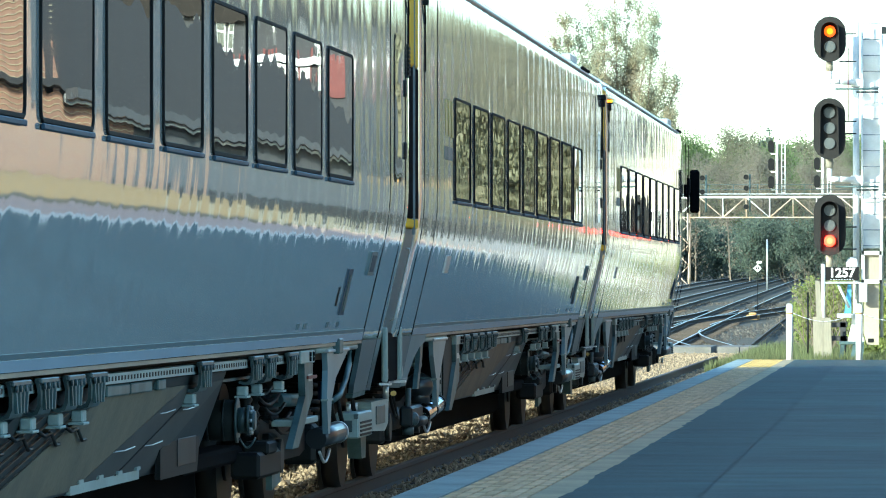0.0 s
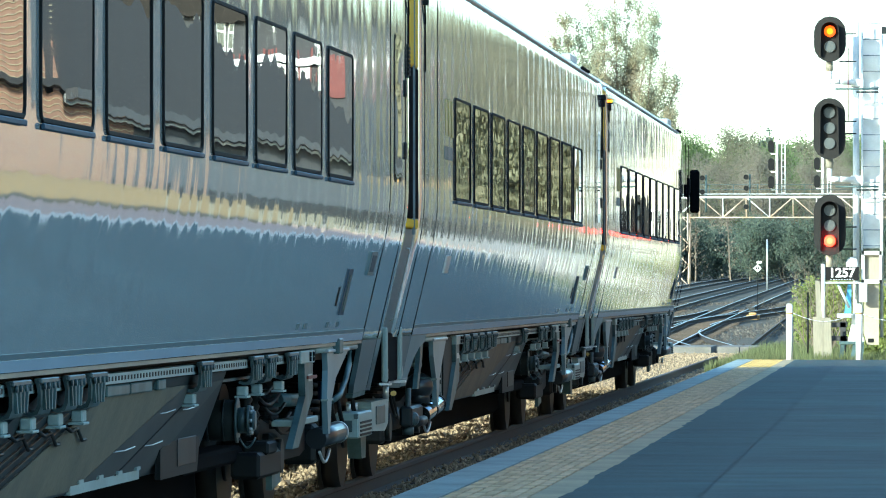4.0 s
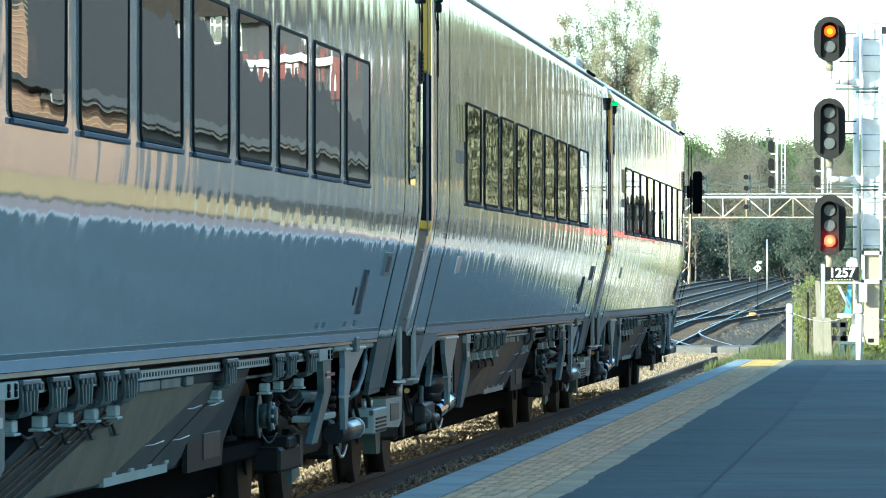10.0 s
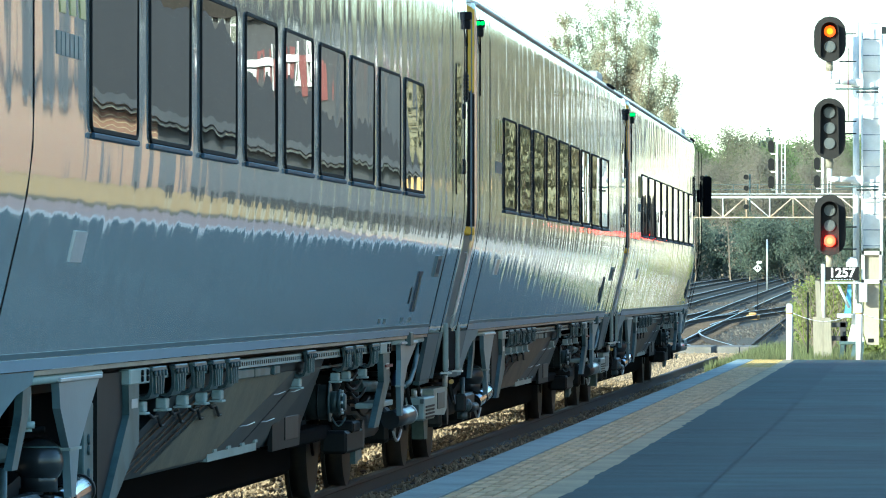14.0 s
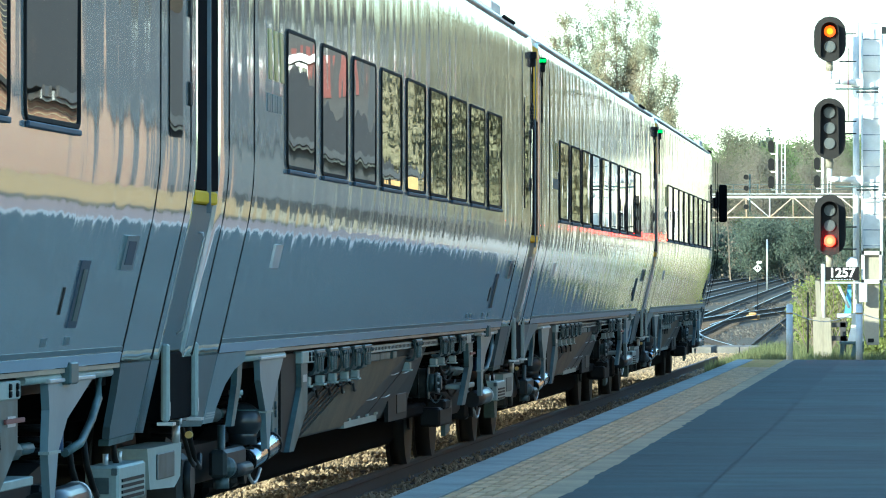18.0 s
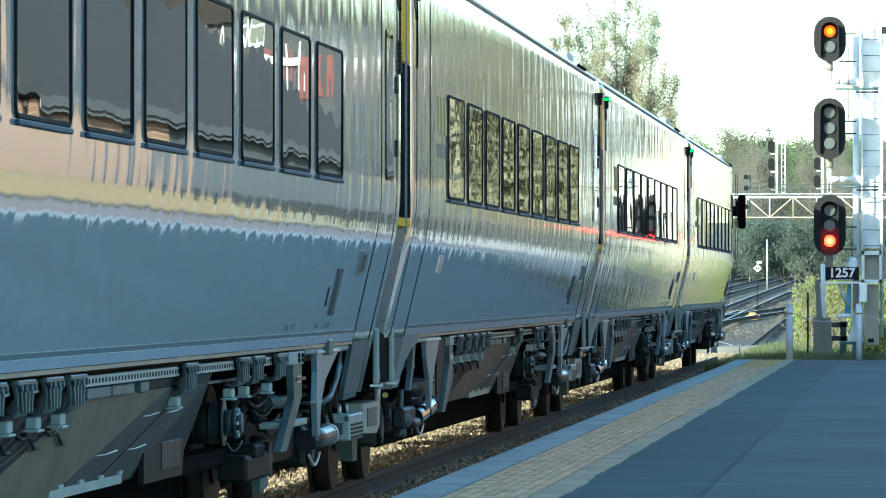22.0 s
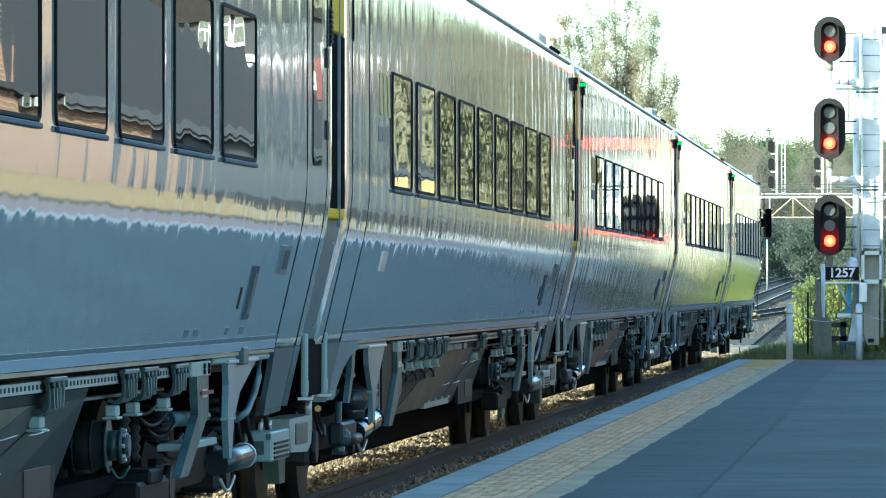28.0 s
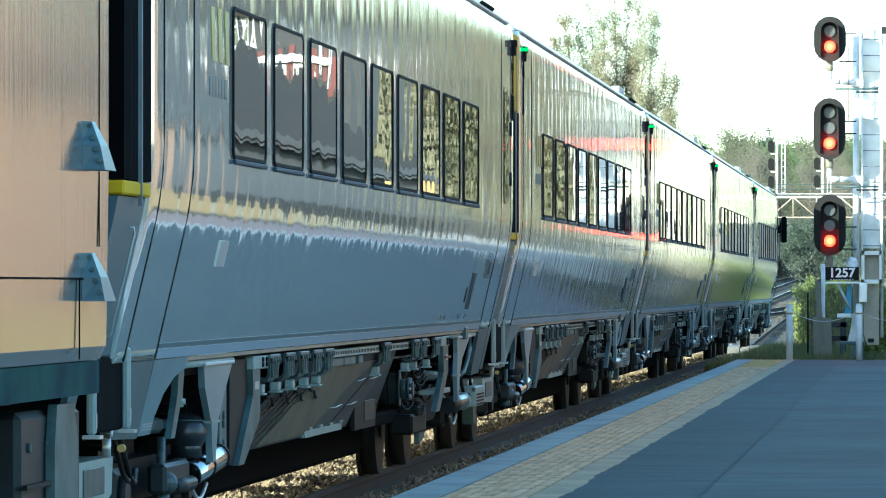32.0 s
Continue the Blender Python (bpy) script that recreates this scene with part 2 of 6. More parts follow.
def glass(name, tint, rough=0.02):
    m = bpy.data.materials.new(name)
    m.use_nodes = True
    b = m.node_tree.nodes["Principled BSDF"]
    b.inputs["Base Color"].default_value = (*tint, 1)
    b.inputs["Roughness"].default_value = rough
    b.inputs["IOR"].default_value = 1.52
    b.inputs["Coat Weight"].default_value = 1.0
    b.inputs["Coat IOR"].default_value = 2.0
    b.inputs["Coat Roughness"].default_value = 0.0
    tc = m.node_tree.nodes.new("ShaderNodeTexCoord")
    n = m.node_tree.nodes.new("ShaderNodeTexNoise")
    n.inputs["Scale"].default_value = 1.3
    n.inputs["Detail"].default_value = 1.0
    bp = m.node_tree.nodes.new("ShaderNodeBump")
    bp.inputs["Distance"].default_value = 0.0020
    m.node_tree.links.new(tc.outputs["Object"], n.inputs["Vector"])
    m.node_tree.links.new(n.outputs[0], bp.inputs["Height"])
    m.node_tree.links.new(bp.outputs[0], b.inputs["Normal"])
    m.node_tree.links.new(bp.outputs[0], b.inputs["Coat Normal"])
    return m


M["glass"] = glass("tinted_window_glass", (0.01, 0.011, 0.012))
M["amber_small"] = glow("amber_indicator", (1.0, 0.25, 0.01), 2.2)
M["green_small"] = glow("green_indicator", (0.02, 0.6, 0.06), 1.2)



def lamp_lens(name, rim, heart, rim_s, heart_s):
    """A lit lens: brightest at its heart, deeper in colour towards the rim."""
    m = glow(name, rim, rim_s)
    nt = m.node_tree
    tc = nt.nodes.new("ShaderNodeTexCoord")
    ln = nt.nodes.new("ShaderNodeVectorMath")
    ln.operation = "LENGTH"
    nt.links.new(tc.outputs["Object"], ln.inputs[0])
    mr = nt.nodes.new("ShaderNodeMapRange")
    mr.inputs[1].default_value, mr.inputs[2].default_value = 0.03, 0.075
    nt.links.new(ln.outputs["Value"], mr.inputs[0])
    mix = nt.nodes.new("ShaderNodeMix")
    mix.data_type = "RGBA"
    mix.inputs[6].default_value = (*[v * heart_s for v in heart], 1)
    mix.inputs[7].default_value = (*[v * rim_s for v in rim], 1)
    nt.links.new(mr.outputs[0], mix.inputs[0])
    b = nt.nodes["Principled BSDF"]
    nt.links.new(mix.outputs[2], b.inputs["Emission Color"])
    b.inputs["Emission Strength"].default_value = 1.0
    return m


M["redlamp"] = lamp_lens("red_lamp", (1.0, 0.0012, 0.0), (1.0, 0.006, 0.0005), 22.0, 40.0)
M["amber"] = lamp_lens("amber_lamp", (1.0, 0.05, 0.0), (1.0, 0.20, 0.0), 1.4, 2.6)
M["green"] = glow("green_lamp", (0.004, 1.0, 0.10), 22.0)


# ---- mesh helpers ----
def box(bm, x0, x1, y0, y1, z0, z1, bevel=0.0):
    vs = [bm.verts.new((x, y, z)) for x in (x0, x1) for y in (y0, y1) for z in (z0, z1)]
    fs = [bm.faces.new([vs[i] for i in q]) for q in ((0, 1, 3, 2), (4, 6, 7, 5), (0, 4, 5, 1), (2, 3, 7, 6), (0, 2, 6, 4), (1, 5, 7, 3))]
    if bevel:
        es = list({e for f in fs for e in f.edges})
        bmesh.ops.bevel(bm, geom=es, offset=bevel, segments=1, affect="EDGES")


def tube(bm, p, q, r, r2=None, n=10, caps=True):
    p, q = Vector(p), Vector(q)
    d = (q - p).normalized()
    u = d.orthogonal().normalized()
    v = d.cross(u)
    r2 = r if r2 is None else r2
    a = [bm.verts.new(p + (u * math.cos(k * math.tau / n) + v * math.sin(k * math.tau / n)) * r) for k in range(n)]
    b = [bm.verts.new(q + (u * math.cos(k * math.tau / n) + v * math.sin(k * math.tau / n)) * r2) for k in range(n)]
    for k in range(n):
        bm.faces.new((a[k], a[(k + 1) % n], b[(k + 1) % n], b[k])).smooth = True
    if caps:
        bm.faces.new(a[::-1])
        bm.faces.new(b)


def pipe(bm, pts, r, n=6):
    """A bent round pipe through the given points, in one piece."""
    pts = [Vector(p) for p in pts]
    rings = []
    for k, p in enumerate(pts):
        d = (pts[min(k + 1, len(pts) - 1)] - pts[max(k - 1, 0)]).normalized()
        u = d.cross(Vector((0.13, 0.21, 0.97))).normalized()
        v = d.cross(u)
        rings.append([p + (u * math.cos(j * math.tau / n) + v * math.sin(j * math.tau / n)) * r for j in range(n)])
    loft(bm, rings)


def prism(bm, pts, axis, a, b):
    """A closed outline of 2D points drawn out along an axis from a to b."""
    def at(p, s):
        return {"x": (s, p[0], p[1]), "y": (p[0], s, p[1]), "z": (p[0], p[1], s)}[axis]
    va = [bm.verts.new(at(p, a)) for p in pts]
    vb = [bm.verts.new(at(p, b)) for p in pts]
    n = len(pts)
    for k in range(n):
        bm.faces.new((va[k], va[(k + 1) % n], vb[(k + 1) % n], vb[k]))
    bm.faces.new(va[::-1])
    bm.faces.new(vb)


def loft(bm, rings, closed=True, caps=True, smooth=True):
    vr = [[bm.verts.new(p) for p in ring] for ring in rings]
    n = len(vr[0])
    for a, b in zip(vr, vr[1:]):
        for k in range(n if closed else n - 1):
            bm.faces.new((a[k], a[(k + 1) % n], b[(k + 1) % n], b[k])).smooth = smooth
    if caps:
        bm.faces.new(vr[0][::-1])
        bm.faces.new(vr[-1])


def mesh_of(name, bm, mat):
    bmesh.ops.recalc_face_normals(bm, faces=bm.faces)
    me = bpy.data.meshes.new(name)
    bm.to_mesh(me)
    bm.free()
    me.materials.append(mat)
    return me


def part(name, bm, mat, parent, label="", kind=""):
    me = bm if isinstance(bm, bpy.types.Mesh) else mesh_of(name, bm, mat)
    ob = new(name, me)
    ob.parent = parent
    return tagged(ob, label, "", "", kind)


def thing(name, bm, mat, label, category, group="", kind="", at=None):
    ob = new(name, mesh_of(name, bm, mat) if bm else None)
    if at:
        ob.location = at
    return tagged(ob, label, category, group, kind)


def BM():
    return bmesh.new()


# ---- ground, track bed, platform ----
def rise(y):
    """The line climbs gently beyond the junction."""
    return 0.0 if y < 140 else min(2.6e-5 * (y - 140) ** 2, 1.75 + 0.012 * (y - 400)) if y < 400 else 1.75 + 0.012 * (y - 400)


def ground_sheet():
    bm = BM()
    ys = [-300, -60, 0, 40, 80, 100, 118, 125, 140, 160, 180, 200, 230, 260, 300, 350, 400, 500, 700, 1200, 4000]
    xs = [-3000, -600, -200, -80, -40, -20, -10, -4, -2.2, 0, 1.7, 4, 8, 14, 20, 40, 80, 200, 600, 3000]
    g = [[bm.verts.new((x, y, -0.24 + rise(y))) for x in xs] for y in ys]
    for a, b in zip(g, g[1:]):
        for k in range(len(xs) - 1):
            bm.faces.new((a[k], a[k + 1], b[k + 1], b[k]))
    return thing("ground", bm, M["ground"], "gravelly earth and ballast around the tracks", "ground", kind="structure")


ground = ground_sheet()

PLAT_Z, PLAT_END = 0.13, 114.6


def strip(name, x0, x1, z, mat, label, y0=-60.0, y1=PLAT_END, bottom=-0.3):
    bm = BM()
    box(bm, x0, x1, y0, y1, bottom, z)
    return thing(name, bm, mat, label, "platform", kind="structure")


edge = strip("platform_edge", 1.72, 2.03, PLAT_Z, M["concrete"], "pale blue-grey concrete platform edge strip")
tact = strip("tactile_bed", 2.033, 2.627, PLAT_Z - 0.012, M["mortar"], "mortar bed under the tactile pavers")
margin = strip("platform_margin", 2.63, 2.93, PLAT_Z, M["beige_conc"], "beige concrete margin along the platform")
strip("forecourt", 6.363, 8.397, PLAT_Z - 0.004, M["pink"], "sunlit pinkish paving beside the station")
bm = BM()
prism(bm, [(8.40, -0.2), (9.28, -0.2), (9.28, 0.98), (9.1, 0.90), (8.7, 0.50), (8.40, 0.15)], "y", 36.0, 97.0)
thing("dry_verge", bm, M["straw"], "bank of dry yellow grass beside the building", "verge", kind="structure")
bm = BM()
prism(bm, [(8.40, -0.2), (9.28, -0.2), (9.28, 0.70), (9.1, 0.62), (8.7, 0.36), (8.40, 0.15)], "y", 97.003, PLAT_END)
thing("weedy_verge", bm, M["weedy"], "bank of faded olive weeds along the planter", "verge", kind="structure")
# pale cream colour puts a sunlit strip on the paving
strip("painted_line", 6.003, 6.36, PLAT_Z, M["line"], "cream strip painted in as sunlight along the paving")
asph = strip("platform", 2.933, 6.0, PLAT_Z - 0.004, M["asphalt"], "dark asphalt station platform in shade")


# ---- rails ----
def rail_profile(x):
    return [(x - 0.07, -0.17), (x + 0.07, -0.17), (x + 0.07, -0.155), (x + 0.012, -0.13), (x + 0.012, -0.045), (x + 0.036, -0.032),
            (x + 0.036, -0.004), (x - 0.036, -0.004), (x - 0.036, -0.032), (x - 0.012, -0.045), (x - 0.012, -0.13), (x - 0.07, -0.155)]


def track_x(x0, y, bend=0.0, start=150.0):
    return x0 + (bend * (y - start) ** 2 if y > start else 0.0)


def rails(name, x0, y0, y1, bend=0.0, start=150.0, head="rail_top", label="pair of rusty steel rails with polished heads"):
    """A track: two rails, each with its web, and the bright heads."""
    track = thing(name, None, None, label, "railway track", kind="structure")
    n = 2 if y1 < 141 else int((y1 - y0) / 12) + 2
    ys = [y0 + (y1 - y0) * k / (n - 1) for k in range(n)]
    for side in (-0.754, 0.754):
        bm, bt = BM(), BM()
        loft(bm, [[(px + track_x(x0, y, bend, start) + side, y, pz + rise(y)) for px, pz in rail_profile(0)] for y in ys], smooth=False)
        loft(bt, [[(px + track_x(x0, y, bend, start) + side, y, pz + rise(y)) for px, pz in ((-0.03, -0.003), (0.03, -0.003), (0.028, 0.0), (-0.028, 0.0))] for y in ys], smooth=False)
        r = part("rail", bm, M["rail_side"], track)
        part("rail_head", bt, M[head], r, "worn running surface")
    return track


main_track = rails("track_1", 0.0, -60, 620, head="rail_dull")
rails("track_2", -4.3, 60, 620, 0.00002)
rails("track_3", -8.6, 100, 620, 0.00004)
rails("track_4", -13.2, 120, 620, 0.00006)

def crossover(name, xa, ya, xb, yb):
    """Two rails that swing from one track to the next."""
    track = thing(name, None, None, "rusty crossover rails between two tracks", "railway track", kind="structure")
    for side in (-0.754, 0.754):
        bm, bt = BM(), BM()
        ra, rb = [], []
        for k in range(25):
            f = k / 24
            y = ya + (yb - ya) * f
            x = xa + (xb - xa) * (3 * f * f - 2 * f ** 3) + side
            ra.append([(px + x, y, pz + rise(y) - 0.006) for px, pz in rail_profile(0)])
            rb.append([(px + x, y, pz + rise(y) - 0.006) for px, pz in ((-0.03, -0.003), (0.03, -0.003), (0.028, 0.0), (-0.028, 0.0))])
        loft(bm, ra, smooth=False)
        loft(bt, rb, smooth=False)
        r = part("rail", bm, M["rail_side"], track)
        part("rail_head", bt, M["rail_top"], r)
    return track


crossover("crossover_1", 0.0, 182, -4.3, 240)
crossover("crossover_2", -4.3, 196, -8.6, 262)
crossover("crossover_3", -4.3, 250, 0.0, 320)
crossover("crossover_4", -8.6, 215, -4.3, 290)


# ---- train ----
C = 25.91
SIDE = [(1.402, 1.16), (1.4155, 1.22), (1.4715, 1.46), (1.523, 1.68), (1.5533, 1.81), (1.5603, 1.84), (1.5663, 1.87), (1.5765, 1.93), (1.5859, 2.0), (1.5928, 2.06),
        (1.5976, 2.12), (1.60, 2.2), (1.60, 2.3), (1.60, 2.6), (1.60, 3.2), (1.60, 3.6), (1.598, 3.72), (1.592, 3.80), (1.575, 3.85)]
ROOF = [(1.57, 3.855), (1.49, 3.94), (1.36, 4.03), (1.15, 4.14), (0.85, 4.26), (0.4, 4.34), (0.0, 4.36)]
Y0, Y1, CAB_END = 0.10, 25.05, 25.45


def side_x(z):
    if z <= SIDE[0][1]:
        return SIDE[0][0]
    for (xa, za), (xb, zb) in zip(SIDE, SIDE[1:]):
        if za <= z <= zb:
            return xa + (xb - xa) * (z - za) / (zb - za)
    return SIDE[-1][0]


ENDS = [(0.0, 0.022), (0.005, 0.011), (0.014, 0.004), (0.03, 0.0005), (0.13, 0.0)]


def ring_ys(end):
    ys = [(Y0 + y, c) for y, c in ENDS] + [(Y0 + (end - Y0) * k / 14, 0.0) for k in range(1, 14)]
    return ys + [(end - y, c) for y, c in reversed(ENDS)]


def rounded(y0, w, z0, z1, r, g, xx):
    pts = []
    for cy, cz, a0 in ((y0 + w - r, z1 - r, 0), (y0 + r, z1 - r, 90), (y0 + r, z0 + r, 180), (y0 + w - r, z0 + r, 270)):
        for a in (0, 45, 90):
            t = radians(a0 + a)
            pts.append((xx, cy + math.cos(t) * (r + g), cz + math.sin(t) * (r + g)))
    return pts


TILT = random.Random(5)


def window_unit(car, y0, w, z0, z1):
    """A flush tinted pane in a rubber frame with a pale outer bead and a drip ledge below."""
    for sx in (1, -1):
        x = 1.6 * sx
        def o(g, d):
            return rounded(y0, w, z0, z1, 0.05, g, x + d * sx)
        bm = BM()
        loft(bm, [o(0.012, -0.004), o(0.012, 0.008), o(0.008, 0.012), o(-0.008, 0.012), o(-0.012, 0.004)], caps=False, smooth=False)
        fr = part("window_frame", bm, M["frame"], car, "black rubber window frame")
        bm = BM()
        ta, tb = TILT.uniform(-0.0028, 0.0028), TILT.uniform(-0.0032, 0.0032)
        bm.faces.new([bm.verts.new((p[0] + ta * (p[1] - y0 - w / 2) + tb * (p[2] - (z0 + z1) / 2), p[1], p[2])) for p in o(-0.006, 0.006)])
        part("pane", bm, M["glass"], fr, "tinted reflecting glass")
        bm = BM()
        box(bm, x + 0.002 * sx, x + 0.020 * sx, y0 + 0.02, y0 + w - 0.02, z0 - 0.040, z0 - 0.014, 0.005)
        part("ledge", bm, M["ledge"], fr, "grey drip ledge")


def side_strip(bm, y0, y1, z0, z1, proud, steps=10, sx=1):
    """A thin strip that follows the curve of the car's side."""
    rows = []
    for k in range(steps + 1):
        z = z0 + (z1 - z0) * k / steps
        x = side_x(z)
        rows.append([(sx * (x - 0.006), y0, z), (sx * (x + proud), y0, z), (sx * (x + proud), y1, z), (sx * (x - 0.006), y1, z)])
    loft(bm, rows, smooth=False)


def shell(car, cab=False):
    end = CAB_END if cab else Y1
    bm, br = BM(), BM()
    rs, rr = [], []
    for y, c in ring_ys(end):
        k = 0.0
        if cab and y > end - 4.2:
            k = ((y - end + 4.2) / 4.2) ** 2
        if cab and y > end - 0.3:
            c *= 1.6
        lift = -0.62 * k
        f = 1 - 0.10 * k
        half = [(max(x - c, 0.02) * f, z + lift * max(0, (z - 2.9) / 1.2)) for x, z in SIDE]
        top = [(max(x - c, 0.0) * f, z + lift * max(0, (z - 2.9) / 1.2)) for x, z in ROOF]
        rs.append([(x, y, z) for x, z in half] + [(-x, y, z) for x, z in reversed(half)])
        rr.append([(x, y, z) for x, z in top] + [(-x, y, z) for x, z in reversed(top[:-1])])
    loft(bm, rs)
    loft(br, rr)
    for m in (bm, br):
        m.normal_update()
        for f in m.faces:
            if abs(f.normal.y) > 0.9 or (abs(f.normal.z) > 0.9 and f.calc_center_median().z < 3.9):
                f.smooth = False
    part("body", bm, M["silver"], car, "glossy silver painted body shell with faint ripples")
    roof = part("roof", br, M["roof"], car, "pale grey roof")
    last = end - (4.4 if cab else 0.4)
    for sx in (1, -1):
        bm = BM()
        prism(bm, [(sx * 1.568, 3.845), (sx * 1.59, 3.85), (sx * 1.59, 3.866), (sx * 1.555, 3.880)], "y", Y0 + 0.3, last)
        part("gutter", bm, M["bead"], roof, "pale rain gutter")
        bm = BM()
        tube(bm, (sx * 1.43, Y0 + 0.5, 3.99), (sx * 1.43, last, 3.984), 0.003, n=6)
        part("roof_cable", bm, M["bead"], roof, "thin roof cable")
        bm = BM()
        for k in range(9):
            y = 22.4 + k * 0.16
            tube(bm, (sx * 1.50, y, 3.925), (sx * 1.525, y, 3.95), 0.018, n=6)
        part("rivet_row", bm, M["dark"], roof, "", "stuff")
        bm = BM()
        box(bm, sx * 1.20, sx * 1.33, 23.6, 24.6, 4.0, 4.15, 0.02)
        part("roof_hatch", bm, M["bead"], roof)
        # skirt mouldings and the door joints
        bm = BM()
        side_strip(bm, 1.67, 23.53, 1.216, 1.240, 0.003, 1, sx)
        part("moulding", bm, M["greypaint"], car, "thin moulding above the sill")
        bm = BM()
        side_strip(bm, 1.67, 23.53, 1.163, 1.212, 0.003, 3, sx)
        part("sill_band", bm, M["sill_blue"], car, "paler blue band along the sill")
        for y in (0.45, 1.63, 23.54, 24.72):
            bm = BM()
            side_strip(bm, y, y + 0.022, 1.163, 3.76, 0.003, 14, sx)
            part("door_joint", bm, M["black"], car, "narrow black door joint")


def car_end(car):
    """Gangway bellows and end fairings at the rear of a carriage, closing the gap behind it."""
    y0, y1 = -0.855, 0.095
    for nm, z0, z1, hw, mat, lab in (("gangway_bellows", 2.018, 3.10, 1.585, "black", "black gangway bellows"),
                                     ("gangway_hood", 3.11, 3.80, 1.583, "yellow", "dark yellow panel above the bellows"),
                                     ("gangway_band", 1.945, 2.012, 1.583, "yellow", "yellow band below the bellows"),
                                     ("gangway_skirt", 1.20, 1.94, 1.44, "greypaint", "blue-grey fairing below the bellows"),
                                     ("coupler_recess", 0.84, 1.19, 1.395, "black", "black box painting the shaded recess over the coupler")):
        bm = BM()
        if nm == "gangway_bellows":
            n = 8
            rows = []
            for k in range(n + 1):
                y = y0 + (y1 - y0) * k / n
                w = hw - (0.015 if k % 2 else 0.0)
                rows.append([(-w, y, z0), (w, y, z0), (w, y, z1), (-w, y, z1)])
            loft(bm, rows, smooth=False)
        elif nm == "gangway_skirt":
            rows = [[(-w, y0, z), (w, y0, z), (w, y1, z), (-w, y1, z)] for z, w in ((1.20, 1.385), (1.6, 1.480), (1.84, 1.536), (1.94, 1.556))]
            loft(bm, rows, smooth=False)
        elif nm == "coupler_recess":
            # solid black box stands in for the shade inside the coupler recess
            box(bm, -hw, hw, -0.62, 0.50, z0, z1, 0.01)
        else:
            box(bm, -hw, hw, y0, y1, z0, z1, 0.01)
        part(nm, bm, M[mat], car, lab)
    for sx in (1, -1):
        bm = BM()
        box(bm, sx * 1.57, sx * 1.592, -0.28, -0.262, 1.90, 3.75)
        part("end_post", bm, M["pole_grey"], car, "thin blue-grey upright strip")
        for y in (-0.66, 0.53):
            bm = BM()
            box(bm, sx * 1.386, sx * 1.428, y - 0.03, y + 0.03, 0.84, 1.235, 0.012)
            post = part("recess_post", bm, M["duct"], car, "pale post beside the coupler recess")
            bm = BM()
            box(bm, sx * 1.37, sx * 1.452, y - 0.05, y + 0.07, 0.822, 0.838)
            part("post_foot", bm, M["alu"], post)
            bm = BM()
            box(bm, sx * 1.4285, sx * 1.4305, y - 0.02, y + 0.02, 0.87, 0.94)
            part("post_label", bm, M["bead"], post)
        # fairing below the sill on the leading side of the gap
        bm = BM()
        slant(bm, [(-0.86, 1.158), (-1.17, 1.158), (-1.17, 0.80), (-0.86, 0.79)], sx, 0.03)
        part("corner_fairing", bm, M["skirt_dark"], car, "dark blue-grey corner fairing")
        bm = BM()
        pipe(bm, [(sx * 1.52, -0.25, 1.80), (sx * 1.548, -0.25, 1.80), (sx * 1.550, -0.25, 1.77), (sx * 1.440, -0.25, 1.30), (sx * 1.41, -0.25, 1.28)], 0.006, 6)
        part("grab_rail", bm, M["alu"], car, "thin bright grab rail")
        # coupler casting and hoses in the gap
        bm = BM()
        prism(bm, [(-0.55, 0.70), (0.85, 0.70), (0.80, 0.52), (0.55, 0.47), (-0.45, 0.49)], "x", sx * 1.12, sx * 1.30)
        eb = part("end_box", bm, M["duct"], car, "pale box with a slanting end")
        bm = BM()
        box(bm, sx * 1.301, sx * 1.308, -0.2, 0.5, 0.53, 0.665, 0.004)
        part("box_cover", bm, M["casting"], eb)
        bm = BM()
        prism(bm, [(-0.1, 0.47), (0.35, 0.47), (0.3, 0.28), (0.0, 0.28)], "x", sx * 1.08, sx * 1.18)
        part("step_plate", bm, M["under_light"], eb)
        for k, (yy, xx) in enumerate(((0.95, 1.28), (1.25, 1.27))):
            bm = BM()
            pts = [(sx * xx, yy, 0.83), (sx * (xx + 0.015), yy + 0.05, 0.72), (sx * (xx + 0.03), yy + 0.2, 0.60 - 0.02 * k), (sx * (xx + 0.02), yy + 0.45, 0.56 - 0.02 * k), (sx * xx, yy + 0.65, 0.60)]
            pipe(bm, pts, 0.013 + 0.003 * (k % 2), 8)
            part("hose", bm, M["dark"], car)
        bm = BM()
        tube(bm, (sx * 1.30, 0.62, 0.70), (sx * 1.30, 0.62, 0.80), 0.022, n=10)
        tube(bm, (sx * 1.30, 0.62, 0.80), (sx * 1.30, 0.62, 0.83), 0.032, n=10)
        part("stud", bm, M["alu"], eb)
        bm = BM()
        tube(bm, (sx * 1.325, 0.95, 0.735), (sx * 1.325, 1.0, 0.735), 0.02, n=10)
        part("yellow_tag", bm, M["tactile_yellow"], car, "small yellow valve tag")


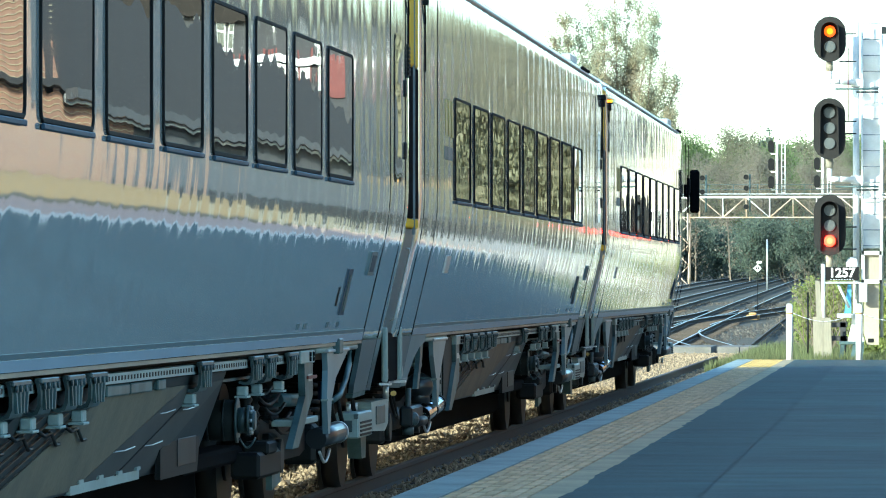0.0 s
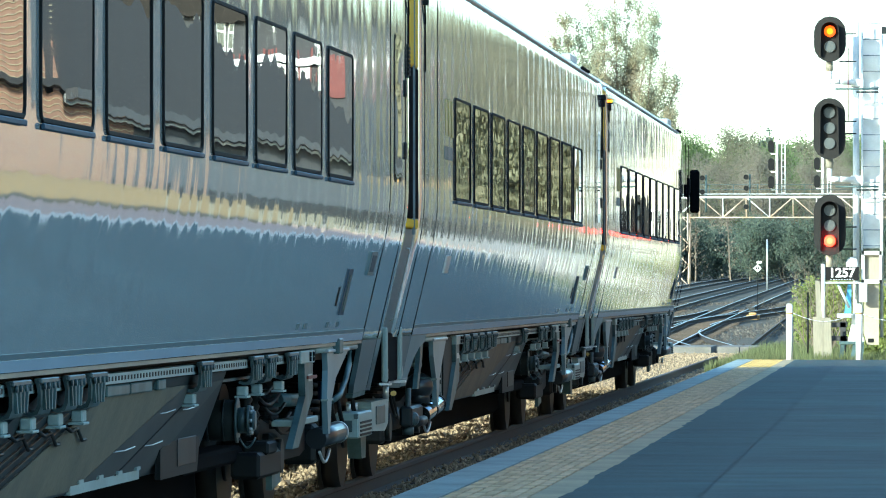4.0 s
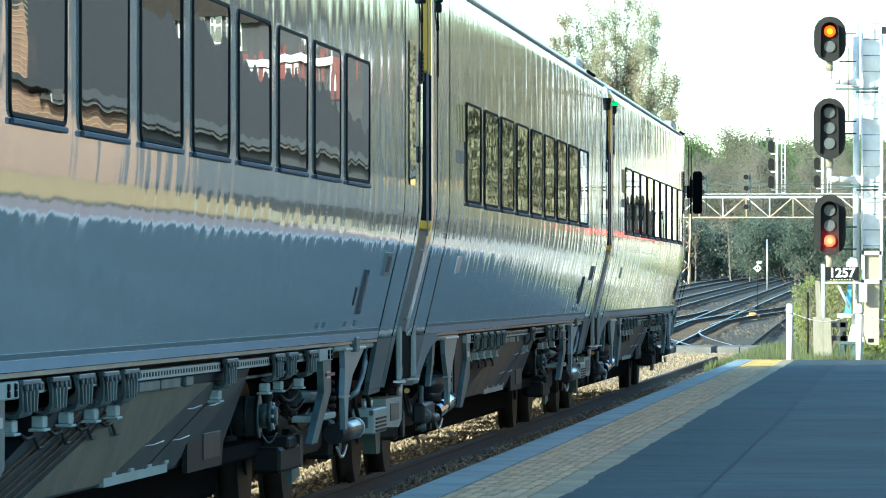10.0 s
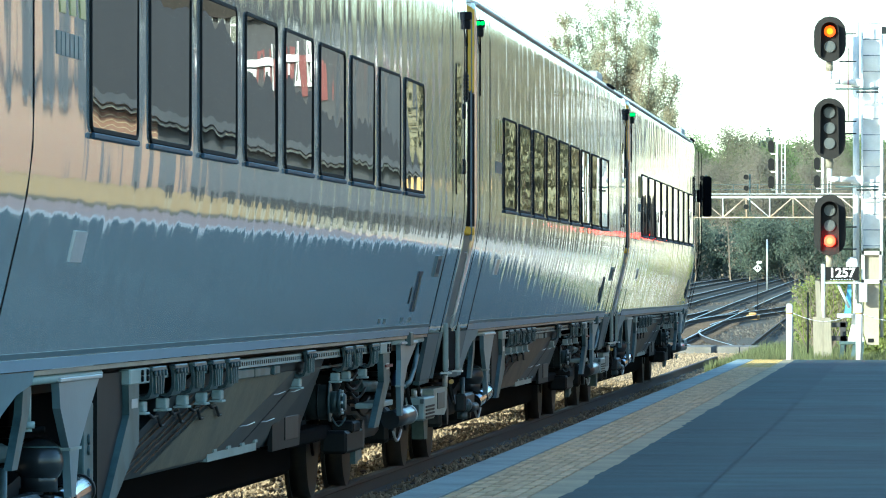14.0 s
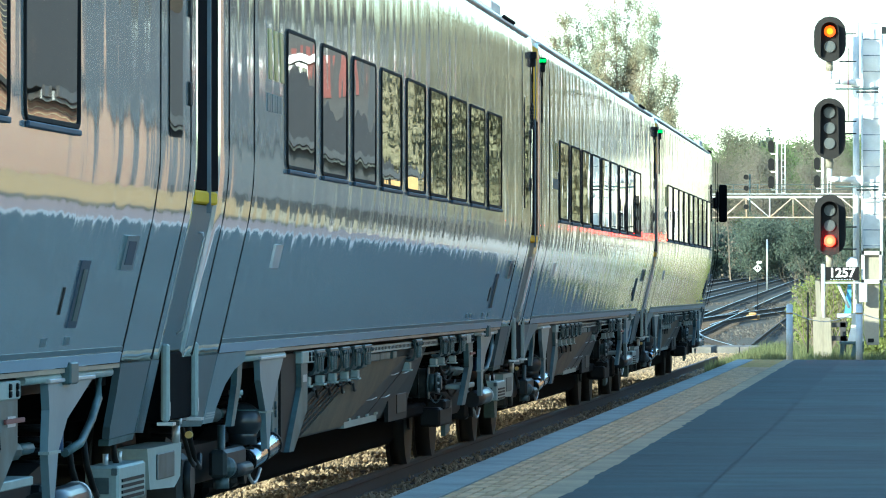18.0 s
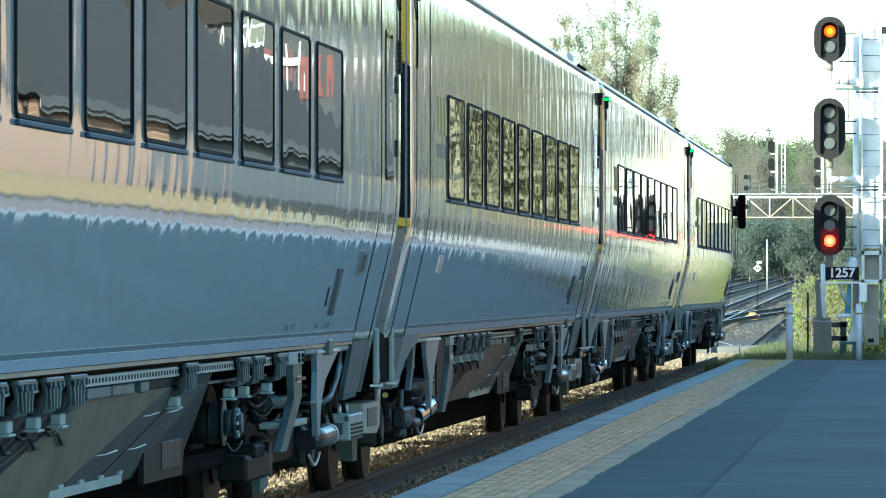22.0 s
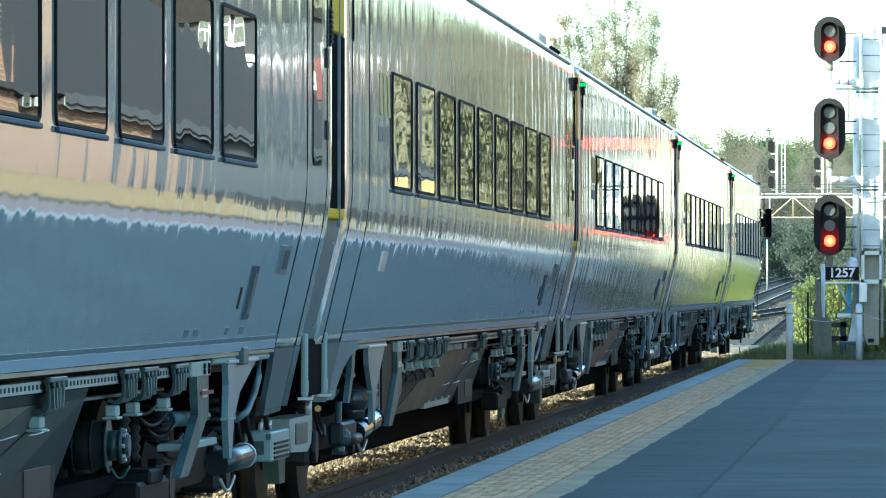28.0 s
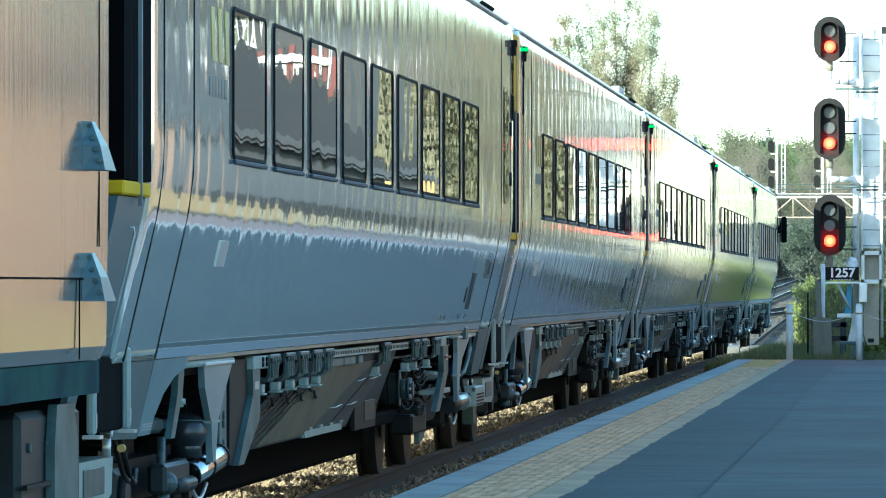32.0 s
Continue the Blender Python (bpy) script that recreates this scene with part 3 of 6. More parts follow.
def lamp_box(car, y, lit):
    for sx in (1, -1):
        bm = BM()
        box(bm, sx * 1.588, sx * 1.648, y - 0.05, y + 0.05, 3.655, 3.72, 0.008)
        box(bm, sx * 1.588, sx * 1.638, y - 0.04, y + 0.04, 3.58, 3.655, 0.008)
        h = part("indicator_housing" if lit else "camera_housing", bm, M["sig_black"], car, "small black housing under the roof")
        bm = BM()
        tube(bm, (sx * 1.61, y, 3.58), (sx * 1.605, y + 0.12, 3.45), 0.007, n=6)
        tube(bm, (sx * 1.603, y + 0.12, 3.45), (sx * 1.605, y + 0.12, 3.1), 0.005, n=6)
        part("cable", bm, M["black"], h)
        if lit:
            for dx in (1.602, 1.635):
                bm = BM()
                tube(bm, (sx * dx, y - 0.06, 3.69), (sx * dx, y - 0.045, 3.69), 0.017, n=12)
                if lit == "two":
                    part("amber_indicator", bm, M["amber_small"], h, "amber door indicator lamp")
                    bm = BM()
                    tube(bm, (0, -0.01, 0), (0, 0.01, 0), 0.021, n=12)
                    g = part("green_indicator", bm, M["green_small"], h, "green door indicator lamp")
                    g.location = (sx * dx, y, 3.69)
                    INDICATORS.append((g, y))
                else:
                    part("green_indicator", bm, M["green_small"], h, "green door indicator lamp")


INDICATORS = []


def side_fittings(car):
    for sx in (1, -1):
        # recessed lock, long grab handle and builder's plate
        bm = BM()
        side_strip(bm, 22.74, 23.16, 1.60, 1.76, 0.012, 4, sx)
        lock = part("lock_plate", bm, M["greypaint"], car, "small grey lock plate")
        bm = BM()
        side_strip(bm, 22.82, 23.08, 1.625, 1.735, 0.015, 3, sx)
        part("lock_recess", bm, M["ledge"], lock)
        bm = BM()
        side_strip(bm, 21.46, 21.74, 1.34, 1.64, 0.008, 6, sx)
        h = part("handle_recess", bm, M["ledge"], car, "dark recess of a grab handle")
        bm = BM()
        side_strip(bm, 21.54, 21.66, 1.37, 1.60, 0.014, 4, sx)
        part("handle", bm, M["under_light"], h)
        bm = BM()
        side_strip(bm, 21.12, 21.16, 1.40, 1.52, 0.006, 4, sx)
        part("joint", bm, M["dark"], h)
        bm = BM()
        side_strip(bm, 3.24, 3.60, 1.63, 1.765, 0.008, 3, sx)
        part("plate", bm, M["bead"], car, "pale rectangular plate")
        for z in (2.42, 2.86):
            bm = BM()
            box(bm, sx * 1.59, sx * 1.612, 24.62, 24.72, z, z + 0.12, 0.006)
            part("hinge", bm, M["dark"], car)
        bm = BM()
        for k in range(7):
            box(bm, sx * 1.595, sx * 1.618, 24.86, 24.95, 3.02 + 0.03 * k, 3.04 + 0.03 * k)
        box(bm, sx * 1.56, sx * 1.608, 24.86, 24.94, 3.0, 3.24)
        part("ribbed_hinge", bm, M["dark"], car, "dark ribbed hinge block")
        bm = BM()
        bm.faces.new([bm.verts.new(p) for p in rounded(23.86, 0.50, 2.25, 3.28, 0.06, 0, sx * 1.606)])
        part("door_pane", bm, M["glass"], car, "tall narrow door window")
        # emblem of slanting bars
        for k in range(3):
            bm = BM()
            yy = 2.38 + 0.30 * k
            pts = [(yy, 2.68), (yy + 0.16, 2.68), (yy + 0.10, 2.96), (yy - 0.06, 2.96)]
            prism(bm, pts, "x", sx * 1.6005, sx * 1.6045)
            part("emblem_bar", bm, M["olive"], car)
        # small lettering, too faint to read
        for k in range(6):
            bm = BM()
            box(bm, sx * 1.6005, sx * 1.604, 2.28 + 0.13 * k, 2.38 + 0.13 * k, 2.50, 2.60)
            part("lettering", bm, M["greypaint"], car)
        for y in (19.0, 19.4, 20.8, 21.5):
            bm = BM()
            side_strip(bm, y, y + 0.16, 1.262, 1.30, 0.003, 2, sx)
            part("lettering", bm, M["greypaint"], car)


WHEELSETS = []


def truck(car, yc):
    t = new("truck")
    t.parent = car
    t.location = (0, yc, 0)
    for sx in (1, -1):
        bm = BM()
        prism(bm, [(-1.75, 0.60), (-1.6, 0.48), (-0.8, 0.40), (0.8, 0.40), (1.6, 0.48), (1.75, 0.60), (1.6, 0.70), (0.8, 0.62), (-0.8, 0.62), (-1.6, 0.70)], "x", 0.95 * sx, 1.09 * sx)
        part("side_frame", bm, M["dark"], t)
        for dy in (-1.3, 1.3):
            bm = BM()
            box(bm, 0.93 * sx, 1.16 * sx, dy - 0.17, dy + 0.17, 0.33, 0.60, 0.03)
            tube(bm, (1.15 * sx, dy, 0.457), (1.2 * sx, dy, 0.457), 0.11, n=12)
            part("axle_box", bm, M["under"], t)
            bm = BM()
            for k in range(5):
                tube(bm, (1.03 * sx, dy + 0.33, 0.62 + 0.055 * k), (1.03 * sx, dy + 0.33, 0.65 + 0.055 * k), 0.11, n=12)
            part("spring", bm, M["dark"], t)
        bm = BM()
        tube(bm, (1.12 * sx, -0.9, 0.80), (1.12 * sx, 0.4, 0.78), 0.045, n=10)
        tube(bm, (1.12 * sx, 0.4, 0.78), (1.12 * sx, 0.9, 0.78), 0.028, n=8)
        part("yaw_damper", bm, M["under_light"], t, "grey damper rod")
    bm = BM()
    box(bm, -1.0, 1.0, -0.25, 0.25, 0.5, 0.9, 0.03)
    part("bolster", bm, M["dark"], t)
    # black box added to block light and darken the truck's inside
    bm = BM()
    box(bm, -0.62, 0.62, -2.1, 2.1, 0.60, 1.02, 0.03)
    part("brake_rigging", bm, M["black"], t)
    for dy in (-1.3, 1.3):
        bm = BM()
        tube(bm, (-0.8, 0, 0), (0.8, 0, 0), 0.085, n=10)
        for sx in (1, -1):
            tube(bm, (sx * 0.70, 0, 0), (sx * 0.83, 0, 0), 0.457, n=32)
            tube(bm, (sx * 0.67, 0, 0), (sx * 0.70, 0, 0), 0.485, n=32)
            tube(bm, (sx * 0.83, 0, 0), (sx * 0.85, 0, 0), 0.16, n=14)
        ws = part("wheelset", bm, M["wheel"], t, "dark steel wheels on their axle")
        ws.location = (0, dy, 0.457)
        WHEELSETS.append(ws)


def slant(bm, pts, sx, thick=0.035):
    """A skirt panel that carries on the inward lean of the car's side."""
    out = [(sx * (1.403 - 0.225 * (1.165 - z)), y, z) for y, z in pts]
    inn = [(x - sx * thick, y, z) for x, y, z in out]
    loft(bm, [out, inn], smooth=False)


def hook(bm, sx, y):
    """A cast cable hanger: an open trough below the sill, its outer plate narrowing downwards."""
    prof = [(1.388, 1.118), (1.392, 1.06), (1.386, 1.0), (1.368, 0.966), (1.335, 0.955), (1.30, 0.968), (1.306, 0.984), (1.336, 0.973), (1.358, 0.983), (1.372, 1.008), (1.378, 1.06), (1.372, 1.118)]
    rings = []
    for f in (-1, 1):
        ring = []
        for px, pz in prof:
            half = 0.17 + 0.10 * max(0.0, (pz - 0.955) / 0.163)
            ring.append((sx * px, y + f * half, pz))
        rings.append(ring)
    loft(bm, rings, smooth=False)


def bolt_heads(bm, spots, sx, x, r=0.02):
    for y, z in spots:
        tube(bm, (sx * x, y, z), (sx * (x + 0.012), y, z), r, r * 0.8, n=8)


def undergear(car, cab=False):
    for yc in (3.45, 21.65):
        truck(car, yc)
    # tan colour stands in for sunlit ground mirrored in the sill edge
    bm = BM()
    box(bm, -1.396, 1.396, 1.7, 23.6, 1.138, 1.158)
    part("sill", bm, M["sill_tan"], car, "sill edge coloured tan like mirrored sunlit ground")
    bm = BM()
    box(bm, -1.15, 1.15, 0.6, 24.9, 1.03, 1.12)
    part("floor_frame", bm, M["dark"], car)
    # black filler added so that no light shows through below the floor
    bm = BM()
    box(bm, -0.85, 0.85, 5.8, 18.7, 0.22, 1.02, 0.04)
    part("centre_tank", bm, M["black"], car, "black box added to block light between the equipment cases")
    for sx in (1, -1):
        # rear corner: dark skirt panel, lip, and the arched fairing beside the truck
        bm = BM()
        slant(bm, [(0.55, 1.157), (1.615, 1.157), (1.615, 0.80), (0.55, 0.82)], sx)
        sk = part("end_skirt", bm, M["skirt_dark"], car, "dark blue-grey skirt panel")
        bm = BM()
        slant(bm, [(0.55, 0.817), (1.615, 0.797), (1.615, 0.765), (0.62, 0.785)], sx, 0.05)
        part("skirt_lip", bm, M["under_light"], sk, "pale folded lip")
        bm = BM()
        slant(bm, [(1.64, 1.157), (1.64, 0.775), (2.12, 0.775), (2.14, 0.86), (2.32, 0.98), (2.62, 1.06), (3.0, 1.10), (3.0, 1.157)], sx, 0.06)
        ar = part("arch_fairing", bm, M["skirt"], car, "blue-grey fairing with a curved cut-out")
        bm = BM()
        for k in range(3):
            slant(bm, [(1.70, 0.80 + 0.014 * k), (2.10, 0.80 + 0.014 * k), (2.10, 0.808 + 0.014 * k), (1.70, 0.808 + 0.014 * k)], sx, -0.004)
        part("edge_label", bm, M["bead"], ar)
        bm = BM()
        tube(bm, (sx * 1.36, 2.6, 1.115), (sx * 1.36, 5.3, 1.115), 0.022, n=10)
        part("support_bar", bm, M["duct"], car, "pale round bar under the sill")
        bm = BM()
        prism(bm, [(2.95, 1.09), (3.18, 1.09), (3.12, 0.98), (2.78, 0.74), (2.62, 0.74), (2.9, 0.97)], "x", sx * 1.325, sx * 1.36)
        part("brace_arm", bm, M["under_light"], car, "pale cranked arm inside the arch")
        # leading corner
        bm = BM()
        e = 24.2 if cab else 24.70
        slant(bm, [(23.62, 1.157), (e, 1.157), (e, 0.80), (23.80, 0.79), (23.74, 0.85), (23.70, 1.0)], sx)
        sk = part("end_skirt", bm, M["skirt_dark"], car, "dark blue-grey skirt panel")
        bm = BM()
        slant(bm, [(23.80, 0.787), (e, 0.797), (e, 0.765), (23.83, 0.755)], sx, 0.05)
        part("skirt_lip", bm, M["under_light"], sk, "pale folded lip")
        if not cab:
            bm = BM()
            slant(bm, [(24.745, 1.157), (25.03, 1.157), (25.03, 0.80), (24.745, 0.80)], sx)
            part("corner_skirt", bm, M["skirt"], car, "paler corner skirt panel")
        bm = BM()
        tube(bm, (sx * 1.36, 20.7, 1.118), (sx * 1.36, 23.5, 1.118), 0.022, n=10)
        part("support_bar", bm, M["duct"], car, "pale round bar under the sill")
        bm = BM()
        box(bm, sx * 1.37, sx * 1.425, 21.78, 22.02, 1.085, 1.185, 0.008)
        cl = part("sill_clamp", bm, M["under_light"], car, "small bolted clamp on the sill")
        bm = BM()
        for y in (21.82, 21.98):
            tube(bm, (sx * 1.40, y, 1.185), (sx * 1.40, y, 1.205), 0.014, n=8)
        part("clamp_bolt", bm, M["alu"], cl, "", "stuff")
        bm = BM()
        pipe(bm, [(sx * 1.35, 23.2, 1.10), (sx * 1.35, 23.2, 1.0), (sx * 1.345, 23.0, 0.90), (sx * 1.335, 22.7, 0.80), (sx * 1.32, 22.3, 0.765)], 0.02, 8)
        part("bent_pipe", bm, M["under_light"], car, "grey bent pipe")
        # tapered hangers beside both trucks
        for y0, y1, yb in ((3.85, 5.15, 4.15), (21.35, 22.75, 21.32)):
            bm = BM()
            prism(bm, [(y0, 1.095), (y1, 1.095), (yb + 0.62, 0.93), (yb + 0.34, 0.79), (yb + 0.22, 0.57), (yb + 0.10, 0.57), (yb + 0.02, 0.79), (y0 + 0.04, 0.98)], "x", sx * 1.348, sx * 1.384)
            tp = part("tapered_hanger", bm, M["skirt"], car, "tapered blue-grey hanger plate")
            bm = BM()
            box(bm, sx * 1.34, sx * 1.398, y0 - 0.02, y1 + 0.02, 1.097, 1.116, 0.004)
            part("hanger_flange", bm, M["bead"], tp, "pale bolted flange")
            bm = BM()
            box(bm, sx * 1.345, sx * 1.392, yb + 0.0, yb + 0.36, 0.783, 0.797)
            part("hanger_band", bm, M["duct"], tp)
        # rear plate with its bolts, and the cranked posts
        bm = BM()
        prism(bm, [(5.36, 1.11), (6.25, 1.11), (6.25, 0.90), (5.66, 0.52), (5.36, 0.52)], "x", sx * 1.315, sx * 1.345)
        ep = part("end_plate", bm, M["dark"], car, "dark plate beside the truck")
        bm = BM()
        box(bm, sx * 1.30, sx * 1.335, 4.98, 5.30, 0.52, 0.98, 0.005)
        bs = part("bolt_strip", bm, M["under_light"], ep, "upright strip with bolt heads")
        bm = BM()
        bolt_heads(bm, ((5.12, 0.81), (5.12, 0.76), (5.12, 0.65), (5.12, 0.60)), sx, 1.336, 0.026)
        part("bolt_row", bm, M["casting"], ep, "", "stuff")
        for pts, head in (([(6.22, 1.12), (6.62, 1.12), (6.62, 0.76), (5.80, 0.515), (5.52, 0.515), (6.26, 0.90)], (6.22, 6.95, 1.045, 1.122)),
                          ([(19.98, 1.05), (20.50, 1.05), (20.50, 0.84), (19.62, 0.53), (19.26, 0.53), (20.04, 0.84)], (19.70, 20.52, 1.045, 1.125))):
            bm = BM()
            prism(bm, pts, "x", sx * 1.335, sx * 1.378)
            post = part("cranked_post", bm, M["under_light"], car, "cranked pale grey bracket")
            y0, y1, z0, z1 = head
            bm = BM()
            box(bm, sx * 1.33, sx * 1.388, y0, y1, z0, z1, 0.006)
            part("post_head", bm, M["duct"], post, "pale bolted head")
            bm = BM()
            bolt_heads(bm, ((y1 - 0.12, z0 + 0.025), (y1 - 0.12, z0 + 0.055), (y1 - 0.32, z0 + 0.025), (y1 - 0.32, z0 + 0.055)), sx, 1.389, 0.016)
            part("bolt_row", bm, M["dark"], post, "", "stuff")
            bm = BM()
            box(bm, sx * 1.379, sx * 1.382, pts[1][0] - 0.30, pts[1][0] - 0.08, 0.93, 0.975)
            part("post_label", bm, M["bead"], post, "small pale label")
        bm = BM()
        box(bm, sx * 1.38, sx * 1.392, 20.1, 20.62, 0.945, 0.965)
        part("red_mark", bm, M["red"], car, "small red marker rod")
        bm = BM()
        box(bm, sx * 1.20, sx * 1.34, 19.7, 21.2, 0.655, 0.695, 0.005)
        part("tie_bar", bm, M["duct"], car, "pale tie bar")
        # cable duct with its terminals, and the hangers that carry it
        bm = BM()
        box(bm, sx * 1.29, sx * 1.358, 6.96, 19.6, 1.058, 1.108)
        duct = part("cable_duct", bm, M["duct"], car, "pale ribbed cable duct")
        bm = BM()
        for k in range(108):
            y = 7.1 + 0.115 * k
            box(bm, sx * 1.357, sx * 1.3605, y, y + 0.045, 1.072, 1.094)
        part("terminal_strip", bm, M["dark"], duct, "row of small dark slots", "stuff")
        for y in (7.25, 8.13, 8.95, 9.78, 10.53, 14.75, 17.23, 17.97, 19.18):
            bm = BM()
            hook(bm, sx, y)
            hang = part("cable_hanger", bm, M["casting"], car, "cast trough-shaped cable hanger")
            bm = BM()
            for d in (-0.18, -0.06, 0.06, 0.18):
                prism(bm, [(y + d - 0.018, 1.10), (y + d + 0.018, 1.10), (y + d * 0.72 + 0.014, 0.985), (y + d * 0.72 - 0.014, 0.985)], "x", sx * 1.388, sx * 1.402)
            part("ribbed_face", bm, M["under_light"], hang, "upright cast ribs", "stuff")
            bm = BM()
            box(bm, sx * 1.365, sx * 1.402, y - 0.26, y + 0.26, 1.10, 1.124, 0.005)
            for d in (-0.2, -0.07, 0.07, 0.2):
                tube(bm, (sx * 1.40, y + d, 1.09), (sx * 1.412, y + d, 1.09), 0.016, n=6)
            part("hanger_cap", bm, M["casting"], hang)
            bm = BM()
            box(bm, sx * 1.285, sx * 1.34, y - 0.16, y - 0.02, 0.895, 0.95, 0.006)
            box(bm, sx * 1.275, sx * 1.35, y - 0.18, y + 0.0, 0.882, 0.895, 0.003)
            part("valve_block", bm, M["duct"], hang, "small pale valve block")
        for y0, y1 in ((11.2, 12.0), (12.05, 12.85), (13.1, 13.4)):
            bm = BM()
            box(bm, sx * 1.27, sx * 1.345, y0, y1, 0.995, 1.05, 0.006)
            part("relay_box", bm, M["under_light"], car, "flat pale box under the duct")
        for k in range(4):
            bm = BM()
            yy = 7.5 + 0.85 * k
            pipe(bm, [(sx * 1.30, yy, 0.885), (sx * 1.305, yy + 0.2, 0.855), (sx * 1.285, yy + 0.55, 0.86), (sx * 1.27, yy + 0.8, 0.80), (sx * 1.265, yy + 0.95, 0.80)], 0.009, 6)
            part("hose", bm, M["dark"], car)
        bm = BM()
        box(bm, sx * 1.255, sx * 1.29, 14.0, 19.3, 0.985, 1.0)
        part("pipe_tray", bm, M["under_light"], car, "thin pale tray")
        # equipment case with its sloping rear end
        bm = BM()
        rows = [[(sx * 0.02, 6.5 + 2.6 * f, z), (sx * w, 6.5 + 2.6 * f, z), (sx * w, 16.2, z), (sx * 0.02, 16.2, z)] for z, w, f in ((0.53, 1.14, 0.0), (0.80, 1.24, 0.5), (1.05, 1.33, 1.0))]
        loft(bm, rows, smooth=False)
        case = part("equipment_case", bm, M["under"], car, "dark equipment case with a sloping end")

        def slab(y0, y1, y2, y3, proud, z0=0.545, z1=1.0):
            """A slanting plate on the case's outer face."""
            f = BM()
            pts = [(y0, z0), (y1, z0), (y2, z1), (y3, z1)]
            lo = [(sx * (1.14 + 0.37 * (z - 0.54) + 0.002), y, z) for y, z in pts]
            hi = [(x + sx * proud, y, z) for x, y, z in lo]
            loft(f, [lo, hi], smooth=False)
            return f
        part("beige_panel", slab(8.4, 11.3, 14.4, 11.2, 0.012), M["panel"], case, "dusty beige slanting panel")
        part("dark_panel", slab(11.36, 14.1, 16.1, 14.45, 0.008), M["under_tan"], case, "dull grey slanting panel")
        part("seam", slab(12.6, 12.66, 15.3, 15.24, 0.012), M["dark"], case)
        for yb in (6.7, 6.95, 7.4, 7.7, 8.1):
            part("rib", slab(yb, yb + (0.03 if yb < 7.5 else 0.05), yb + 2.5, yb + 2.46, 0.014, 0.56, 0.94), M["gold_dull"], case)
        bm = BM()
        box(bm, sx * 1.12, sx * 1.165, 11.2, 13.7, 0.525, 0.572)
        for k in range(4):
            box(bm, sx * 1.16, sx * 1.18, 11.4 + 0.7 * k, 11.55 + 0.7 * k, 0.575, 0.592)
        part("case_lip", bm, M["duct"], case, "pale lower lip")
        bm = BM()
        prism(bm, [(14.3, 0.50), (15.9, 0.50), (16.1, 0.80), (15.3, 0.80), (14.3, 0.66)], "x", sx * 1.17, sx * 1.20)
        kp = part("corner_plate", bm, M["dark"], case, "grey folded corner plate")
        bm = BM()
        box(bm, sx * 1.2, sx * 1.206, 15.0, 15.8, 0.55, 0.70, 0.003)
        part("plate_cover", bm, M["under"], kp)
        for k in range(2):
            for x0, y, z in ((1.262, 13.6 + 0.95 * k, 0.865), (1.205, 12.4 + 1.1 * k, 0.70)):
                bm = BM()
                pipe(bm, [(sx * x0, y, z), (sx * (x0 + 0.012), y + 0.35, z - 0.002), (sx * (x0 + 0.012), y + 0.75, z + 0.008)], 0.0035, 5)
                part("slot", bm, M["bead"], case)
        # motor drum, lying across the car
        dy, dz = 17.5, 0.745
        bm = BM()
        tube(bm, (sx * 1.03, dy, dz), (sx * 1.235, dy, dz), 0.120, n=28)
        drum = part("motor_drum", bm, M["drum"], car, "dark cylindrical motor")
        bm = BM()
        tube(bm, (sx * 1.235, dy, dz), (sx * 1.247, dy, dz), 0.132, n=28)
        part("flange", bm, M["casting"], drum, "thin grey flange")
        bm = BM()
        tube(bm, (sx * 1.247, dy, dz), (sx * 1.30, dy, dz), 0.075, n=18)
        tube(bm, (sx * 1.30, dy, dz), (sx * 1.318, dy, dz), 0.088, n=18)
        tube(bm, (sx * 1.318, dy, dz), (sx * 1.35, dy, dz), 0.055, n=18)
        part("shaft_cover", bm, M["casting"], drum, "stepped grey shaft cover")
        bm = BM()
        for k in range(8):
            w = math.tau * k / 8
            tube(bm, (sx * 1.318, dy + 0.072 * math.cos(w), dz + 0.072 * math.sin(w)), (sx * 1.335, dy + 0.072 * math.cos(w), dz + 0.072 * math.sin(w)), 0.011, n=6)
        part("bolt_ring", bm, M["bead"], drum, "", "stuff")
        bm = BM()
        pipe(bm, [(sx * (1.25 + 0.012 * k), dy + 0.02, dz - 0.10 - 0.06 * math.sin(k * math.pi / 8)) for k in range(9)], 0.006, 6)
        part("drain_hose", bm, M["casting"], drum)
        for xx in (1.07, 1.16):
            bm = BM()
            tube(bm, (sx * xx, dy, dz), (sx * (xx + 0.012), dy, dz), 0.124, n=28)
            part("band", bm, M["under"], drum)
        bm = BM()
        box(bm, sx * 0.9, sx * 1.1, 16.2, 19.0, 0.46, 0.56, 0.02)
        part("motor_tray", bm, M["black"], drum)
        # coil springs and pipework in the dark behind the leading post
        for y in (18.55, 18.95):
            bm = BM()
            rows = [[(sx * 1.17 + r * math.cos(j * math.tau / 10), y + r * math.sin(j * math.tau / 10), 0.62 + 0.025 * k) for j in range(10)] for k, r in enumerate((0.03, 0.045) * 6)]
            loft(bm, rows)
            part("bellows_valve", bm, M["dark"], car, "dark ribbed valve")
        bm = BM()
        box(bm, sx * 1.06, sx * 1.24, 18.7, 19.9, 0.36, 0.52, 0.02)
        box(bm, sx * 1.10, sx * 1.26, 19.0, 19.5, 0.50, 0.58, 0.015)
        part("brake_cylinder", bm, M["dark"], car, "dark brake cylinder")
        bm = BM()
        prism(bm, [(19.75, 0.52), (20.05, 0.52), (20.25, 0.30), (19.75, 0.26)], "x", sx * 1.16, sx * 1.20)
        part("step_plate", bm, M["under_light"], car, "small pale step plate")
        for k in range(5):
            bm = BM()
            yy = 18.3 + 0.42 * k
